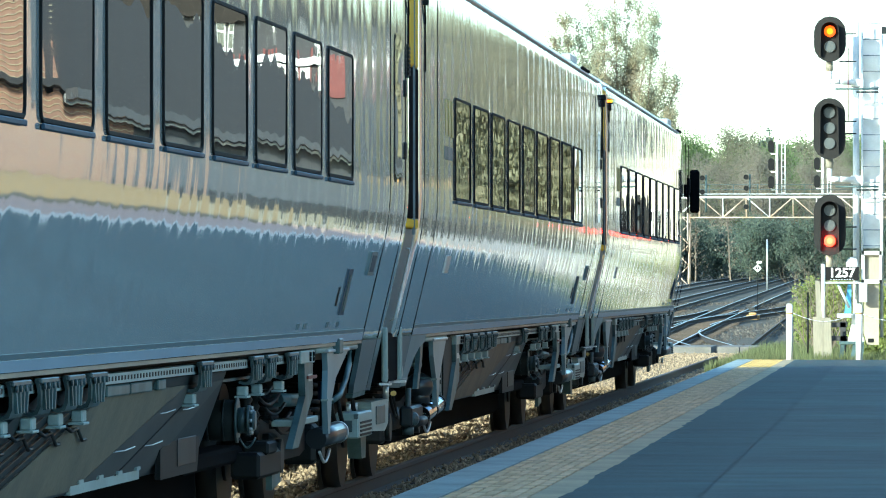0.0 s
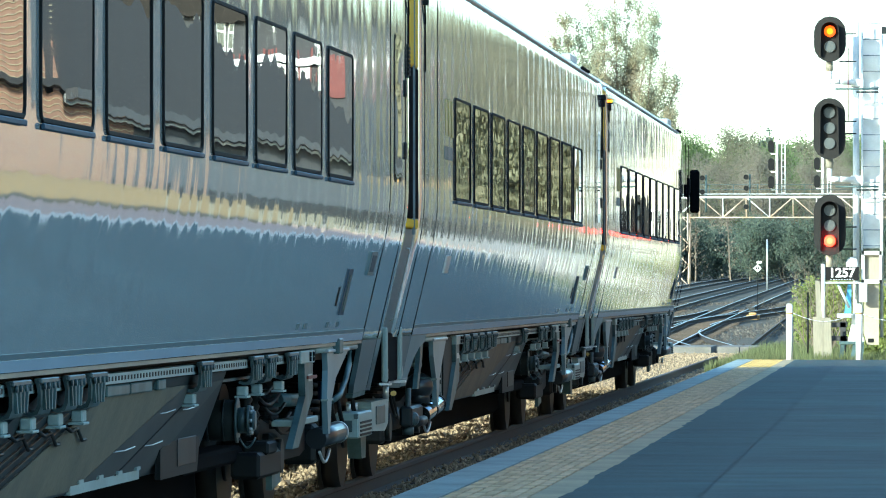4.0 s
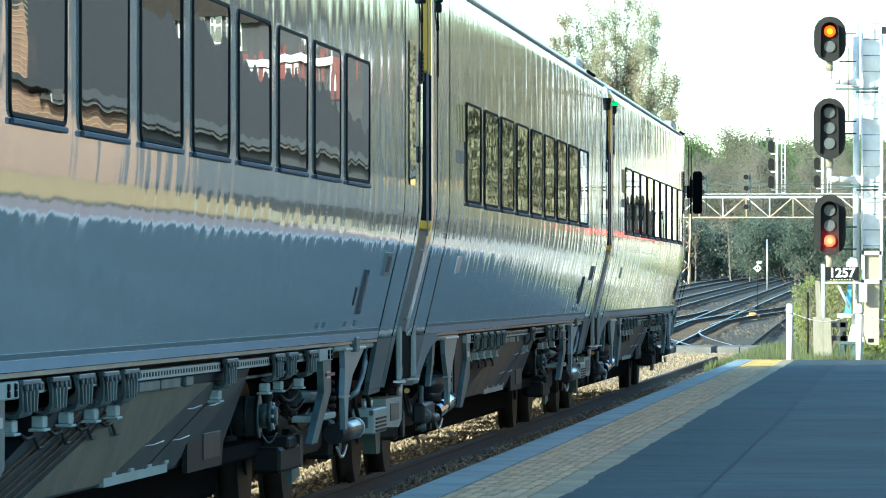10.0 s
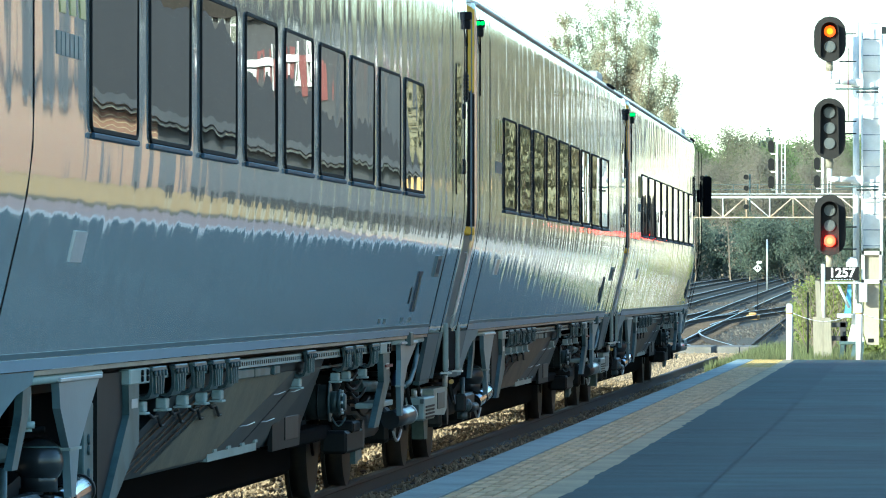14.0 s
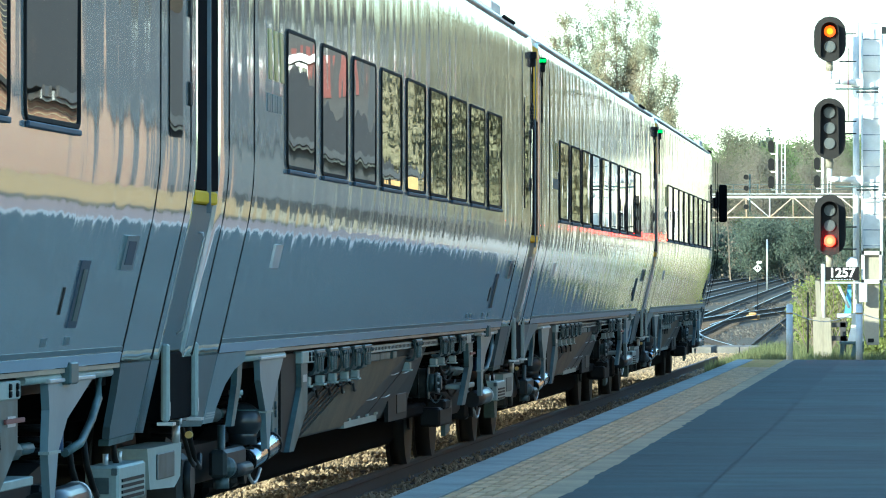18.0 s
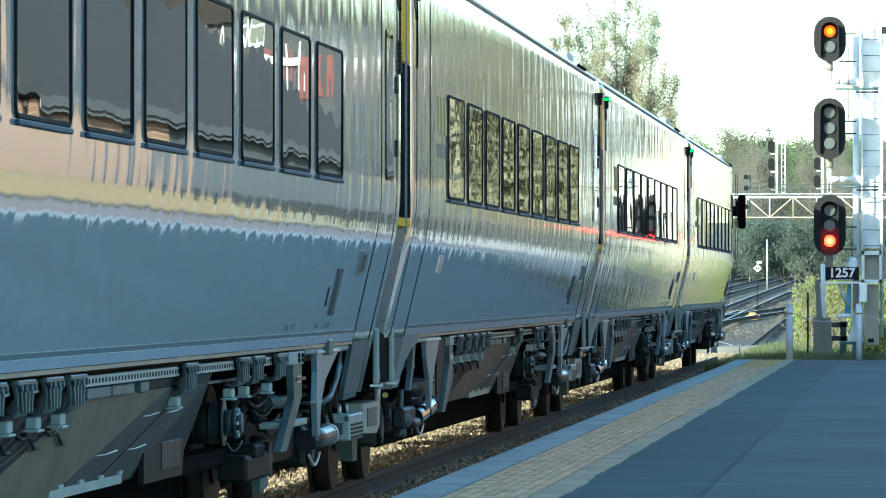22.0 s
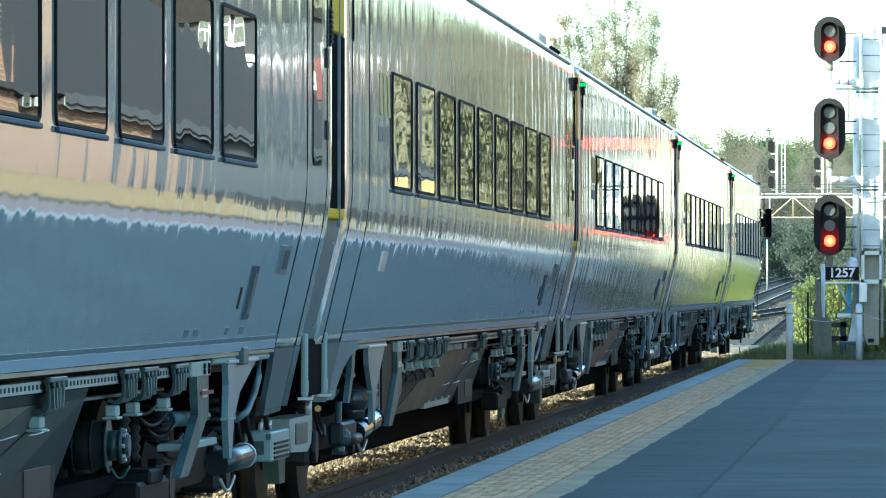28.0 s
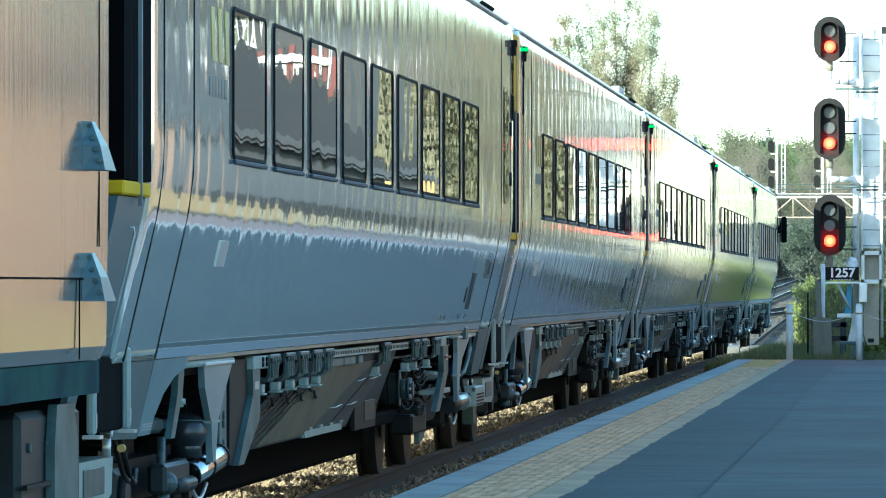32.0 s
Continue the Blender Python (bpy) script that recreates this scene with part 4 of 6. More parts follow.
            pts = [(sx * (1.24 - 0.012 * k), yy + 0.2 * n, 0.93 - 0.07 * k - 0.06 * math.sin(n * math.pi / 6)) for n in range(7)]
            pipe(bm, pts, 0.011, 6)
            part("hose", bm, M["dark"], car)
        # air vessels and canisters
        bm = BM()
        bmesh.ops.create_uvsphere(bm, u_segments=18, v_segments=12, radius=0.112, matrix=Matrix.Translation((sx * 1.25, 4.15, 0.735)))
        tube(bm, (sx * 1.25, 4.15, 0.70), (sx * 1.25, 4.15, 0.60), 0.085, n=14)
        for f in bm.faces:
            f.smooth = True
        av = part("air_vessel", bm, M["vessel"], car, "round black air vessel")
        bm = BM()
        tube(bm, (sx * 1.25, 4.15, 0.798), (sx * 1.25, 4.15, 0.806), 0.097, 0.094, n=18)
        part("vessel_seam", bm, M["under_light"], av)
        bm = BM()
        tube(bm, (sx * 1.285, 3.5, 0.90), (sx * 1.285, 3.5, 0.93), 0.042, n=12)
        tube(bm, (sx * 1.285, 3.5, 0.93), (sx * 1.285, 3.5, 1.07), 0.026, n=10)
        tube(bm, (sx * 1.285, 3.5, 0.885), (sx * 1.285, 3.5, 0.90), 0.030, n=10)
        part("level_valve", bm, M["duct"], car, "pale level valve")
        for y, mat in ((4.02, "chrome"), (21.75, "vessel")):
            bm = BM()
            lift = 0.0 if mat == "chrome" else 0.03
            pa, pb = Vector((sx * 1.27, y, 0.50 + lift)), Vector((sx * 1.335, y + 0.85, 0.585 - lift))
            tube(bm, pa, pb, 0.07, n=18)
            can = part("canister", bm, M[mat], car, "bright metal canister" if mat == "chrome" else "dark canister with a pale rim")
            for f in ((0.0, 0.5, 0.96) if mat == "chrome" else (0.94,)):
                bm = BM()
                q = pa.lerp(pb, f)
                tube(bm, q, q + (pb - pa).normalized() * 0.035, 0.075, n=18)
                part("strap", bm, M["dark" if mat == "chrome" else "bead"], can)
            bm = BM()
            pts = [Vector((sx * 1.29, y + 0.05 + 0.13 * k, 0.44 - 0.075 * math.sin(k * math.pi / 5))) for k in range(6)]
            pipe(bm, pts, 0.011, 6)
            part("hose", bm, M["bead"], can)
        bm = BM()
        tube(bm, (sx * 1.30, 22.05, 0.78), (sx * 1.30, 22.05, 0.90), 0.05, n=12)
        part("blue_valve", bm, M["blue"], car, "small blue-banded valve")
        bm = BM()
        tube(bm, (sx * 1.26, 3.0, 0.40), (sx * 1.26, 3.0, 0.74), 0.022, n=10)
        tube(bm, (sx * 1.26, 3.0, 0.38), (sx * 1.26, 3.0, 0.44), 0.045, n=10)
        bmesh.ops.create_uvsphere(bm, u_segments=12, v_segments=8, radius=0.06, matrix=Matrix.Translation((sx * 1.29, 3.0, 0.50)))
        part("damper", bm, M["casting"], car, "grey upright damper")
        bm = BM()
        box(bm, sx * 1.20, sx * 1.30, 2.9, 3.9, 0.44, 0.60, 0.02)
        tube(bm, (sx * 1.30, 3.15, 0.47), (sx * 1.30, 3.95, 0.47), 0.04, n=12)
        part("damper_bracket", bm, M["under"], car)
        # finned box near the leading end
        bm = BM()
        box(bm, sx * 1.18, sx * 1.345, 23.95, 24.95, 0.475, 0.655, 0.012)
        fin = part("finned_box", bm, M["duct"], car, "pale box with cooling fins")
        bm = BM()
        for k in range(4):
            box(bm, sx * 1.345, sx * 1.352, 24.05, 24.85, 0.49 + 0.028 * k, 0.505 + 0.028 * k)
        part("fin_plate", bm, M["dark"], fin)
        bm = BM()
        box(bm, sx * 1.20, sx * 1.30, 23.935, 23.948, 0.52, 0.60, 0.003)
        box(bm, sx * 1.31, sx * 1.34, 23.935, 23.948, 0.61, 0.645, 0.003)
        part("box_cover", bm, M["casting"], fin)
        bm = BM()
        for y in (24.1, 24.6):
            tube(bm, (sx * 1.26, y, 0.655), (sx * 1.26, y, 0.71), 0.014, n=8)
        part("box_stud", bm, M["alu"], fin, "", "stuff")
        for y in (22.9, 23.4, 24.4):
            bm = BM()
            pipe(bm, [(sx * 1.25, y, 0.80), (sx * 1.26, y + 0.03, 0.68), (sx * 1.28, y + 0.12, 0.57), (sx * 1.27, y + 0.32, 0.52)], 0.016, 8)
            part("hose", bm, M["dark"], car)


def coach(name, label, first, count, cab=False, lit="green"):
    car = thing(name, None, None, label, "railway carriage", "carriages of the train")
    shell(car, cab)
    for k in range(count):
        window_unit(car, first + 1.99 * k, 1.555, 2.21, 2.99)
    undergear(car, cab)
    car_end(car)
    side_fittings(car)
    lamp_box(car, 0.36, lit)
    if not cab:
        lamp_box(car, 24.84, "")
    else:
        for sx in (1, -1):
            bm = BM()
            box(bm, sx * 1.60, sx * 1.75, 25.1, 25.3, 2.70, 3.38, 0.03)
            box(bm, sx * 1.50, sx * 1.6, 25.15, 25.25, 2.95, 3.15)
            part("mirror_box", bm, M["black"], car, "tall black mirror housing")
        bm = BM()
        rows = []
        for k in range(7):
            y = CAB_END - 3.6 + 3.5 * k / 6
            kk = ((y - CAB_END + 4.2) / 4.2) ** 2
            z = 3.86 - 0.62 * kk * 0.82
            x = 1.40 * (1 - 0.10 * kk)
            rows.append([(x - 0.10, y, z + 0.07), (x + 0.005, y, z - 0.01), (x - 0.02, y, z - 0.04), (x - 0.12, y, z)])
        loft(bm, rows, smooth=False)
        part("cowl", bm, M["black"], car, "dark cowl edge above the cab")
        # nose drawn out beyond view so its shadow falls farther ahead
        bm = BM()
        prof = [(-0.90, 0.62), (0.90, 0.62), (0.93, 1.4), (0.92, 2.2), (0.86, 2.9), (0.7, 3.2), (0.0, 3.35), (-0.7, 3.2), (-0.86, 2.9), (-0.92, 2.2), (-0.93, 1.4)]
        rows = []
        for dy, f, top in ((0.0, 1.36, 1.0), (1.4, 1.26, 0.97), (2.8, 1.16, 0.93), (4.2, 1.06, 0.86), (5.1, 0.92, 0.70), (5.6, 0.7, 0.50)):
            rows.append([(x * f, CAB_END - 0.02 + dy, 0.62 + (z - 0.62) * top) for x, z in prof])
        loft(bm, rows)
        part("nose", bm, M["silver"], car, "tapered silver nose, lengthened unseen to cast its shadow")
    return car


CARS = []
for k, (nm, first, count, lab) in enumerate((
        ("coach", 3.29, 9, "silver passenger coach at the rear of the train"),
        ("coach", 3.29, 9, "silver passenger coach with tinted windows"),
        ("coach", 3.29, 9, "silver passenger coach with tinted windows"),
        ("coach", 3.29, 9, "silver passenger coach behind the cab car"),
        ("cab_car", 3.29, 9, "silver cab car at the front of the train"))):
    CARS.append((coach(nm, lab, first, count, nm == "cab_car", "two" if nm == "cab_car" else "green"), C * k + 0.75))


def locomotive():
    loco = thing("locomotive", None, None, "silver locomotive at the rear of the train", "locomotive")
    bm = BM()
    pts = [(1.56, 1.2), (1.59, 1.26), (1.60, 2.0), (1.60, 3.7), (1.45, 3.95), (1.0, 4.15), (-1.0, 4.15), (-1.45, 3.95), (-1.60, 3.7), (-1.60, 2.0), (-1.59, 1.26), (-1.56, 1.2)]
    prism(bm, pts, "y", -22.6, -1.05)
    part("body", bm, M["loco_silver"], loco, "silver painted body side")
    bm = BM()
    box(bm, -1.56, 1.56, -22.5, -1.06, 1.05, 1.195)
    part("sill", bm, M["loco_green"], loco, "dark green-blue sill band")
    for sx in (1, -1):
        for y0, y1, z0, z1 in ((-8.0, -1.5, 1.553, 1.562), (-1.98, -1.965, 1.21, 1.553), (-1.36, -1.35, 1.7, 3.6), (-4.6, -4.585, 1.21, 1.553)):
            bm = BM()
            box(bm, sx * 1.598, sx * 1.603, y0, y1, z0, z1)
            part("panel_joint", bm, M["black"], loco)
        for z in (2.03, 1.46):
            bm = BM()
            rows = []
            for f, d, w in ((0.0, 0.16, 0.36), (0.5, 0.12, 0.28), (1.0, 0.05, 0.16)):
                zz = z + 0.21 * f
                rows.append([(sx * 1.595, -1.86, zz), (sx * (1.6 + d * 0.6), -1.86 + 0.05 * f, zz), (sx * (1.6 + d * 0.6), -1.86 + w, zz), (sx * 1.595, -1.86 + w, zz)])
            loft(bm, rows, smooth=False)
            w = part("wedge_step", bm, M["greypaint"], loco, "blue-grey wedge-shaped step bracket")
            bm = BM()
            for k in range(4):
                tube(bm, (sx * (1.672 - 0.016 * k), -1.875 + 0.012 * k, z + 0.04 + 0.05 * k), (sx * (1.672 - 0.016 * k), -1.84, z + 0.04 + 0.05 * k), 0.012, n=6)
            part("bolt_row", bm, M["under_light"], w)
        # sand boxes, ladders and brackets by the truck
        bm = BM()
        box(bm, sx * 1.15, sx * 1.5, -3.0, -1.25, 0.25, 1.0, 0.03)
        sb = part("sand_box", bm, M["under"], loco, "grey box beside the truck")
        bm = BM()
        for y in (-2.8, -2.3, -1.8, -1.45):
            for z in (0.35, 0.6, 0.85):
                tube(bm, (sx * 1.5, y, z), (sx * 1.515, y, z), 0.022, n=8)
        part("bolt_row", bm, M["under_light"], sb)
        bm = BM()
        prism(bm, [(-2.25, 1.02), (-1.75, 1.02), (-1.62, 0.85), (-1.62, 0.2), (-2.32, 0.2), (-2.32, 0.85)], "x", sx * 1.505, sx * 1.545)
        part("step_bracket", bm, M["under_light"], loco, "pale vertical bracket")
        bm = BM()
        box(bm, sx * 1.51, sx * 1.53, -3.0, -1.8, 0.68, 0.70)
        box(bm, sx * 1.51, sx * 1.53, -3.0, -1.8, 0.48, 0.50)
        part("ladder_bar", bm, M["dark"], loco)
    for yc in (-4.6, -18.5):
        truck(loco, yc)
    bm = BM()
    box(bm, -1.2, 1.2, -22.0, -1.3, 0.85, 1.04)
    part("frame", bm, M["under"], loco)
    bm = BM()
    box(bm, -1.15, 1.15, -16.0, -7.0, 0.25, 0.84, 0.05)
    part("fuel_tank", bm, M["under"], loco)
    return loco


CARS.append((locomotive(), 0.30))

# distance along the line of the coach at the rear, by the clock
RUN = [(0, -35.38), (3.5, -35.38), (5.5, -35.37), (6.5, -35.32), (7.5, -35.14), (8.5, -34.87), (9.5, -34.48), (10.5, -33.91), (11.5, -33.12),
       (12.5, -32.02), (13.5, -30.68), (14.5, -29.08), (15.5, -27.28), (16.5, -25.33), (17.5, -23.05), (18.5, -20.57), (19.5, -17.86),
       (20.5, -14.9), (21.5, -11.77), (22.5, -8.51), (23.5, -5.24), (24.5, -1.88), (25.5, 1.67), (26.5, 5.3), (27.5, 9.02), (28.5, 12.8),
       (29.5, 16.75), (30.5, 20.86), (31.5, 25.13), (32, 27.3)]


def along(t):
    for (a, sa), (b, sb) in zip(RUN, RUN[1:]):
        if t <= b:
            return sa + (sb - sa) * (t - a) / (b - a)
    return RUN[-1][1]


def motions():
    for car, off in CARS:
        walk(car, [(t, pose(0, s + off - 0.29, 0)) for t, s in RUN])
    for g, y in INDICATORS:
        x, _, z = g.location
        walk(g, [(0.0, pose(x, y - 0.02, z)), (5.6, pose(x, y - 0.02, z)), (5.85, pose(x, y - 0.066, z)), (32.0, pose(x, y - 0.066, z))])
    for lamp, spans in SIGNAL_LAMPS:
        x, y, z = lamp.location
        rows = [(0.0, pose(x, y - (0.09 if spans[0][0] <= 0 else 0.0), z))]
        for a, b in spans:
            if a > 0:
                rows += [(a - 0.067, pose(x, y, z)), (a, pose(x, y - 0.09, z))]
            if b < 32:
                rows += [(b, pose(x, y - 0.09, z)), (b + 0.067, pose(x, y, z))]
        rows.append((32.0, pose(x, y - (0.09 if spans[-1][1] >= 32 else 0.0), z)))
        walk(lamp, rows)
    # wheel turning: radius 0.457
    rows = []
    t = 0.0
    last = None
    while t <= 32.0:
        a = math.degrees((along(t) - RUN[0][1]) / 0.457)
        if last is None or a - last > 62 or t >= 31.99:
            rows.append((t, a))
            last = a
        t = round(t + 1 / 30, 4)
    if rows[-1][0] < 32.0:
        rows.append((32.0, math.degrees((along(32.0) - RUN[0][1]) / 0.457)))
    for ws in WHEELSETS:
        loc = ws.location.copy()
        walk(ws, [(tt, pose(loc.x, loc.y, loc.z, -aa)) for tt, aa in rows])


# ---- signal mast at the platform's end ----
SIGNAL_LAMPS = []
GREEN_SPANS = [(k + 0.15, k + 0.68) for k in range(23)]


def stadium(x, z0, z1, r, y, n=9):
    pts = []
    for cz, a0 in ((z1 - r, 0), (z0 + r, 180)):
        for k in range(n):
            t = radians(a0 + 180 * k / (n - 1))
            pts.append((x + math.cos(t) * r, y, cz + math.sin(t) * r))
    return pts


def signal_head(mast, x, z0, z1, lenses, y=120.75):
    """A background plate with a tunnel hood over two or three lenses. lenses: (height, colour material or None, spans)."""
    bm = BM()
    box(bm, x - 0.2, x + 0.2, y + 0.03, y + 0.36, z0 + 0.16, z1 - 0.14, 0.03)
    head = part("signal_head", bm, M["sig_black"], mast, "black colour-light signal head")
    bm = BM()
    loft(bm, [stadium(x, z0, z1, 0.325, y), stadium(x, z0, z1, 0.325, y + 0.025)], smooth=False)
    part("background_plate", bm, M["sig_plate"], head, "rounded black background plate")
    # hood: open below, side cheeks cut back towards the foot
    bm = BM()
    top, low = lenses[0][0], lenses[-1][0]
    prof = [(-0.185, low - 0.20)] + [(0.185 * math.cos(radians(180 - 180 * k / 10)), top + 0.02 + 0.17 * math.sin(radians(180 * k / 10))) for k in range(11)] + [(0.185, low - 0.20)]
    back, front = [], []
    for k, (px, pz) in enumerate(prof):
        cut = 0.30 if 0 < k < len(prof) - 1 else 0.10
        back.append((x + px, y - 0.004, pz))
        front.append((x + px * (1.0 if cut > 0.2 else 1.05), y - cut, pz))
    inner_b = [(x + (p[0] - x) * 0.95, p[1], p[2] - (0.01 if 0 < k < len(back) - 1 else 0)) for k, p in enumerate(back)]
    inner_f = [(x + (p[0] - x) * 0.95, p[1], p[2] - (0.01 if 0 < k < len(back) - 1 else 0)) for k, p in enumerate(front)]
    loft(bm, [back, front, inner_f, inner_b], closed=False, caps=False)
    part("hood", bm, M["sig_plate"], head, "black tunnel hood")
    for z, mat, spans in lenses:
        bm = BM()
        tube(bm, (x, y - 0.04, z), (x, y - 0.002, z), 0.118, n=22)
        tube(bm, (x, y - 0.052, z), (x, y - 0.04, z), 0.108, 0.112, n=22)
        part("lens", bm, M["lens_off"], head, "grey unlit lens")
        if mat:
            bm = BM()
            tube(bm, (0, -0.01, 0), (0, 0.01, 0), 0.116, n=22)
            lamp = part("lamp", bm, M[mat], head, {"amber": "glowing amber lamp", "redlamp": "glowing red lamp", "green": "flashing green lamp"}[mat])
            lamp.location = (x, y + 0.02, z)
            if spans is None:
                lamp.location = (x, y - 0.07, z)
            else:
                SIGNAL_LAMPS.append((lamp, spans))
    return head


def signal_mast():
    mast = thing("signal_mast", None, None, "white railway signal mast with ladder and three black heads", "signal")
    y = 121.0
    def tb(name, pts, r, mat="white", label="", n=10):
        bm = BM()
        for p, q in zip(pts, pts[1:]):
            tube(bm, p, q, r, n=n)
        return part(name, bm, M[mat], mast, label)
    tb("pole", [(3.935, y + 0.75, 0.55), (3.935, y + 0.75, 6.95)], 0.068, "white", "white steel pole")
    bm = BM()
    box(bm, 4.075, 4.44, y + 0.80, y + 1.1, 2.32, 6.97, 0.01)
    part("column", bm, M["white"], mast, "white boxed column behind the ladder")
    tb("ladder_rail", [(4.06, y + 0.45, 0.5), (4.06, y + 0.45, 6.95)], 0.022)
    tb("ladder_rail", [(4.46, y + 0.45, 0.5), (4.46, y + 0.45, 6.95)], 0.034)
    for k in range(20):
        z = 0.75 + 0.324 * k
        tb("rung", [(4.06, y + 0.45, z), (4.46, y + 0.45, z)], 0.011, "pole_grey", n=6)
    for z in (5.71, 3.72):
        tb("arm", [(3.41, y, z), (3.60, y, z), (3.93, y + 0.75, z)], 0.058)
        tb("arm_stub", [(3.40, y, z - 0.04), (3.40, y, z + 0.36)], 0.055)
        tb("arm_brace", [(3.52, y, z - 0.15), (4.4, y, z - 0.15)], 0.02, "under_light")
        tb("elbow", [(3.40, y, z + 0.22), (3.40, y, z + 0.42)], 0.075, "wood")
        bm = BM()
        box(bm, 3.82, 4.10, y + 0.62, y + 0.80, z - 0.09, z + 0.09, 0.02)
        part("clamp", bm, M["white"], mast)
        tb("platform_bar", [(3.95, y - 0.15, z - 0.22), (4.4, y - 0.15, z - 0.22)], 0.018, "under")
    tb("lower_stub", [(3.40, y, 1.9), (3.40, y, 2.3)], 0.075, "cab_beige")
    tb("conduit", [(3.78, y, 4.9), (3.78, y, 6.4)], 0.012, "red", "thin red cable")
    for z in (6.68, 6.12, 4.9, 4.65, 2.75, 2.3):
        tb("bracket_bar", [(3.6, y, z), (3.95, y, z)], 0.014, "under", n=6)
    bm = BM()
    box(bm, 4.10, 4.22, y - 0.2, y - 0.05, 6.62, 6.86, 0.01)
    part("junction_box", bm, M["white"], mast)
    bm = BM()
    box(bm, 4.46, 4.56, y - 0.1, y + 0.1, 6.68, 6.82, 0.01)
    part("dark_box", bm, M["under"], mast)
    signal_head(mast, 3.415, 6.10, 7.03, [(6.72, "amber", [(0.0, 23.05)]), (6.41, "redlamp", [(23.05, 32.0)])])
    signal_head(mast, 3.405, 4.12, 5.37, [(5.07, "green", GREEN_SPANS), (4.755, None, None), (4.445, "redlamp", [(23.05, 32.0)])])
    signal_head(mast, 3.41, 2.165, 3.41, [(3.085, None, None), (2.775, None, None), (2.465, "redlamp", None)])
    # number plate and its digits
    bm = BM()
    box(bm, 3.32, 4.0, y - 0.14, y - 0.12, 1.665, 1.935)
    plate = part("signal_plate", bm, M["sig_black"], mast, "black signal identification plate")
    cu = bpy.data.curves.new("digits", "FONT")
    cu.body = "1257"
    cu.size = 0.26
    cu.extrude = 0.003
    cu.offset = 0.008
    cu.align_x, cu.align_y = "CENTER", "CENTER"
    cu.space_character = 1.02
    tmp = bpy.data.objects.new("digits", cu)
    scene.collection.objects.link(tmp)
    dg = bpy.context.evaluated_depsgraph_get()
    me = bpy.data.meshes.new_from_object(tmp.evaluated_get(dg))
    bpy.data.objects.remove(tmp)
    me.materials.clear()
    me.materials.append(M["white"])
    digits = part("number", me, None, plate, "white numerals on the plate")
    digits.matrix_basis = pose(3.655, y - 0.146, 1.81, 90, 0, 0)
    bm = BM()
    box(bm, 3.32, 4.0, y - 0.2, y - 0.1, 1.60, 1.635)
    part("plate_shelf", bm, M["alu"], plate)
    bm = BM()
    for k in range(9):
        box(bm, 3.42 + 0.055 * k, 3.45 + 0.055 * k, y - 0.146, y - 0.141, 1.672, 1.69)
    part("small_lettering", bm, M["bead"], plate)
    # white dome, small box, lower frames and cabinet
    bm = BM()
    bmesh.ops.create_uvsphere(bm, u_segments=16, v_segments=10, radius=0.12, matrix=Matrix.Translation((3.86, y + 0.15, 2.02)))
    tube(bm, (3.86, y + 0.15, 2.02), (3.86, y + 0.15, 1.80), 0.12, n=16)
    for f in bm.faces:
        f.smooth = True
    part("bell", bm, M["white"], mast, "white domed bell housing")
    bm = BM()
    for x0, x1, z0, z1 in ((4.05, 4.46, 2.18, 2.26), (4.05, 4.46, 1.60, 1.68), (4.05, 4.11, 1.60, 2.26), (4.41, 4.46, 1.60, 2.26)):
        box(bm, x0, x1, y - 0.02, y + 0.1, z0, z1)
    part("frame", bm, M["white"], mast, "white steel frame")
    bm = BM()
    box(bm, 4.09, 4.44, y + 0.101, y + 0.2, 1.62, 2.24)
    part("case_panel", bm, M["wood"], mast, "drab panel inside the frame")
    bm = BM()
    box(bm, 4.0, 4.17, y - 0.22, y - 0.08, 1.22, 1.62, 0.01)
    part("switch_box", bm, M["alu"], mast, "small grey switch box")
    bm = BM()
    prism(bm, [(4.11, 1.58), (4.40, 1.58), (4.40, 0.35), (4.16, 0.35), (4.09, 0.6)], "y", y + 0.1, y + 0.7)
    part("cabinet", bm, M["cab_beige"], mast, "drab beige equipment cabinet")
    bm = BM()
    box(bm, 4.18, 4.30, y + 0.085, y + 0.099, 0.40, 0.48)
    part("cabinet_vent", bm, M["dark"], mast)
    bm = BM()
    rows = [[(3.935 - w, y + 0.6 - w, z), (3.935 + w, y + 0.6 - w, z), (3.935 + w, y + 0.6 + w, z), (3.935 - w, y + 0.6 + w, z)] for z, w in ((0.42, 0.17), (0.7, 0.11), (1.0, 0.07))]
    loft(bm, rows, smooth=False)
    part("flared_base", bm, M["white"], mast, "flared white base")
    bm = BM()
    box(bm, 3.60, 4.1, y - 0.25, y + 0.3, 0.36, 0.42, 0.01)
    for x0 in (3.62, 3.86, 4.02):
        prism(bm, [(x0 - 0.05, 0.0), (x0 + 0.05, 0.0), (x0 + 0.09, 0.36), (x0 + 0.02, 0.36)], "y", y - 0.22, y - 0.12)
    part("footing", bm, M["under_light"], mast, "grey stand under the mast")
    bm = BM()
    tube(bm, (3.58, y - 0.05, 1.58), (3.80, y - 0.05, 1.10), 0.03, n=8)
    part("stay", bm, M["alu"], mast)
    bm = BM()
    box(bm, 3.55, 3.85, y + 0.1, y + 0.45, 0.90, 0.99, 0.01)
    part("shelf", bm, M["alu"], mast)
    bm = BM()
    prism(bm, [(3.70, 0.99), (3.84, 0.99), (3.84, 1.58), (3.77, 1.58)], "y", y + 0.12, y + 0.40)
    part("blue_case", bm, M["cyan"], mast, "small bright blue case")
    # low concrete footing block to the ground
    bm = BM()
    box(bm, 3.5, 4.6, y - 0.3, y + 0.9, -0.3, 0.0, 0.02)
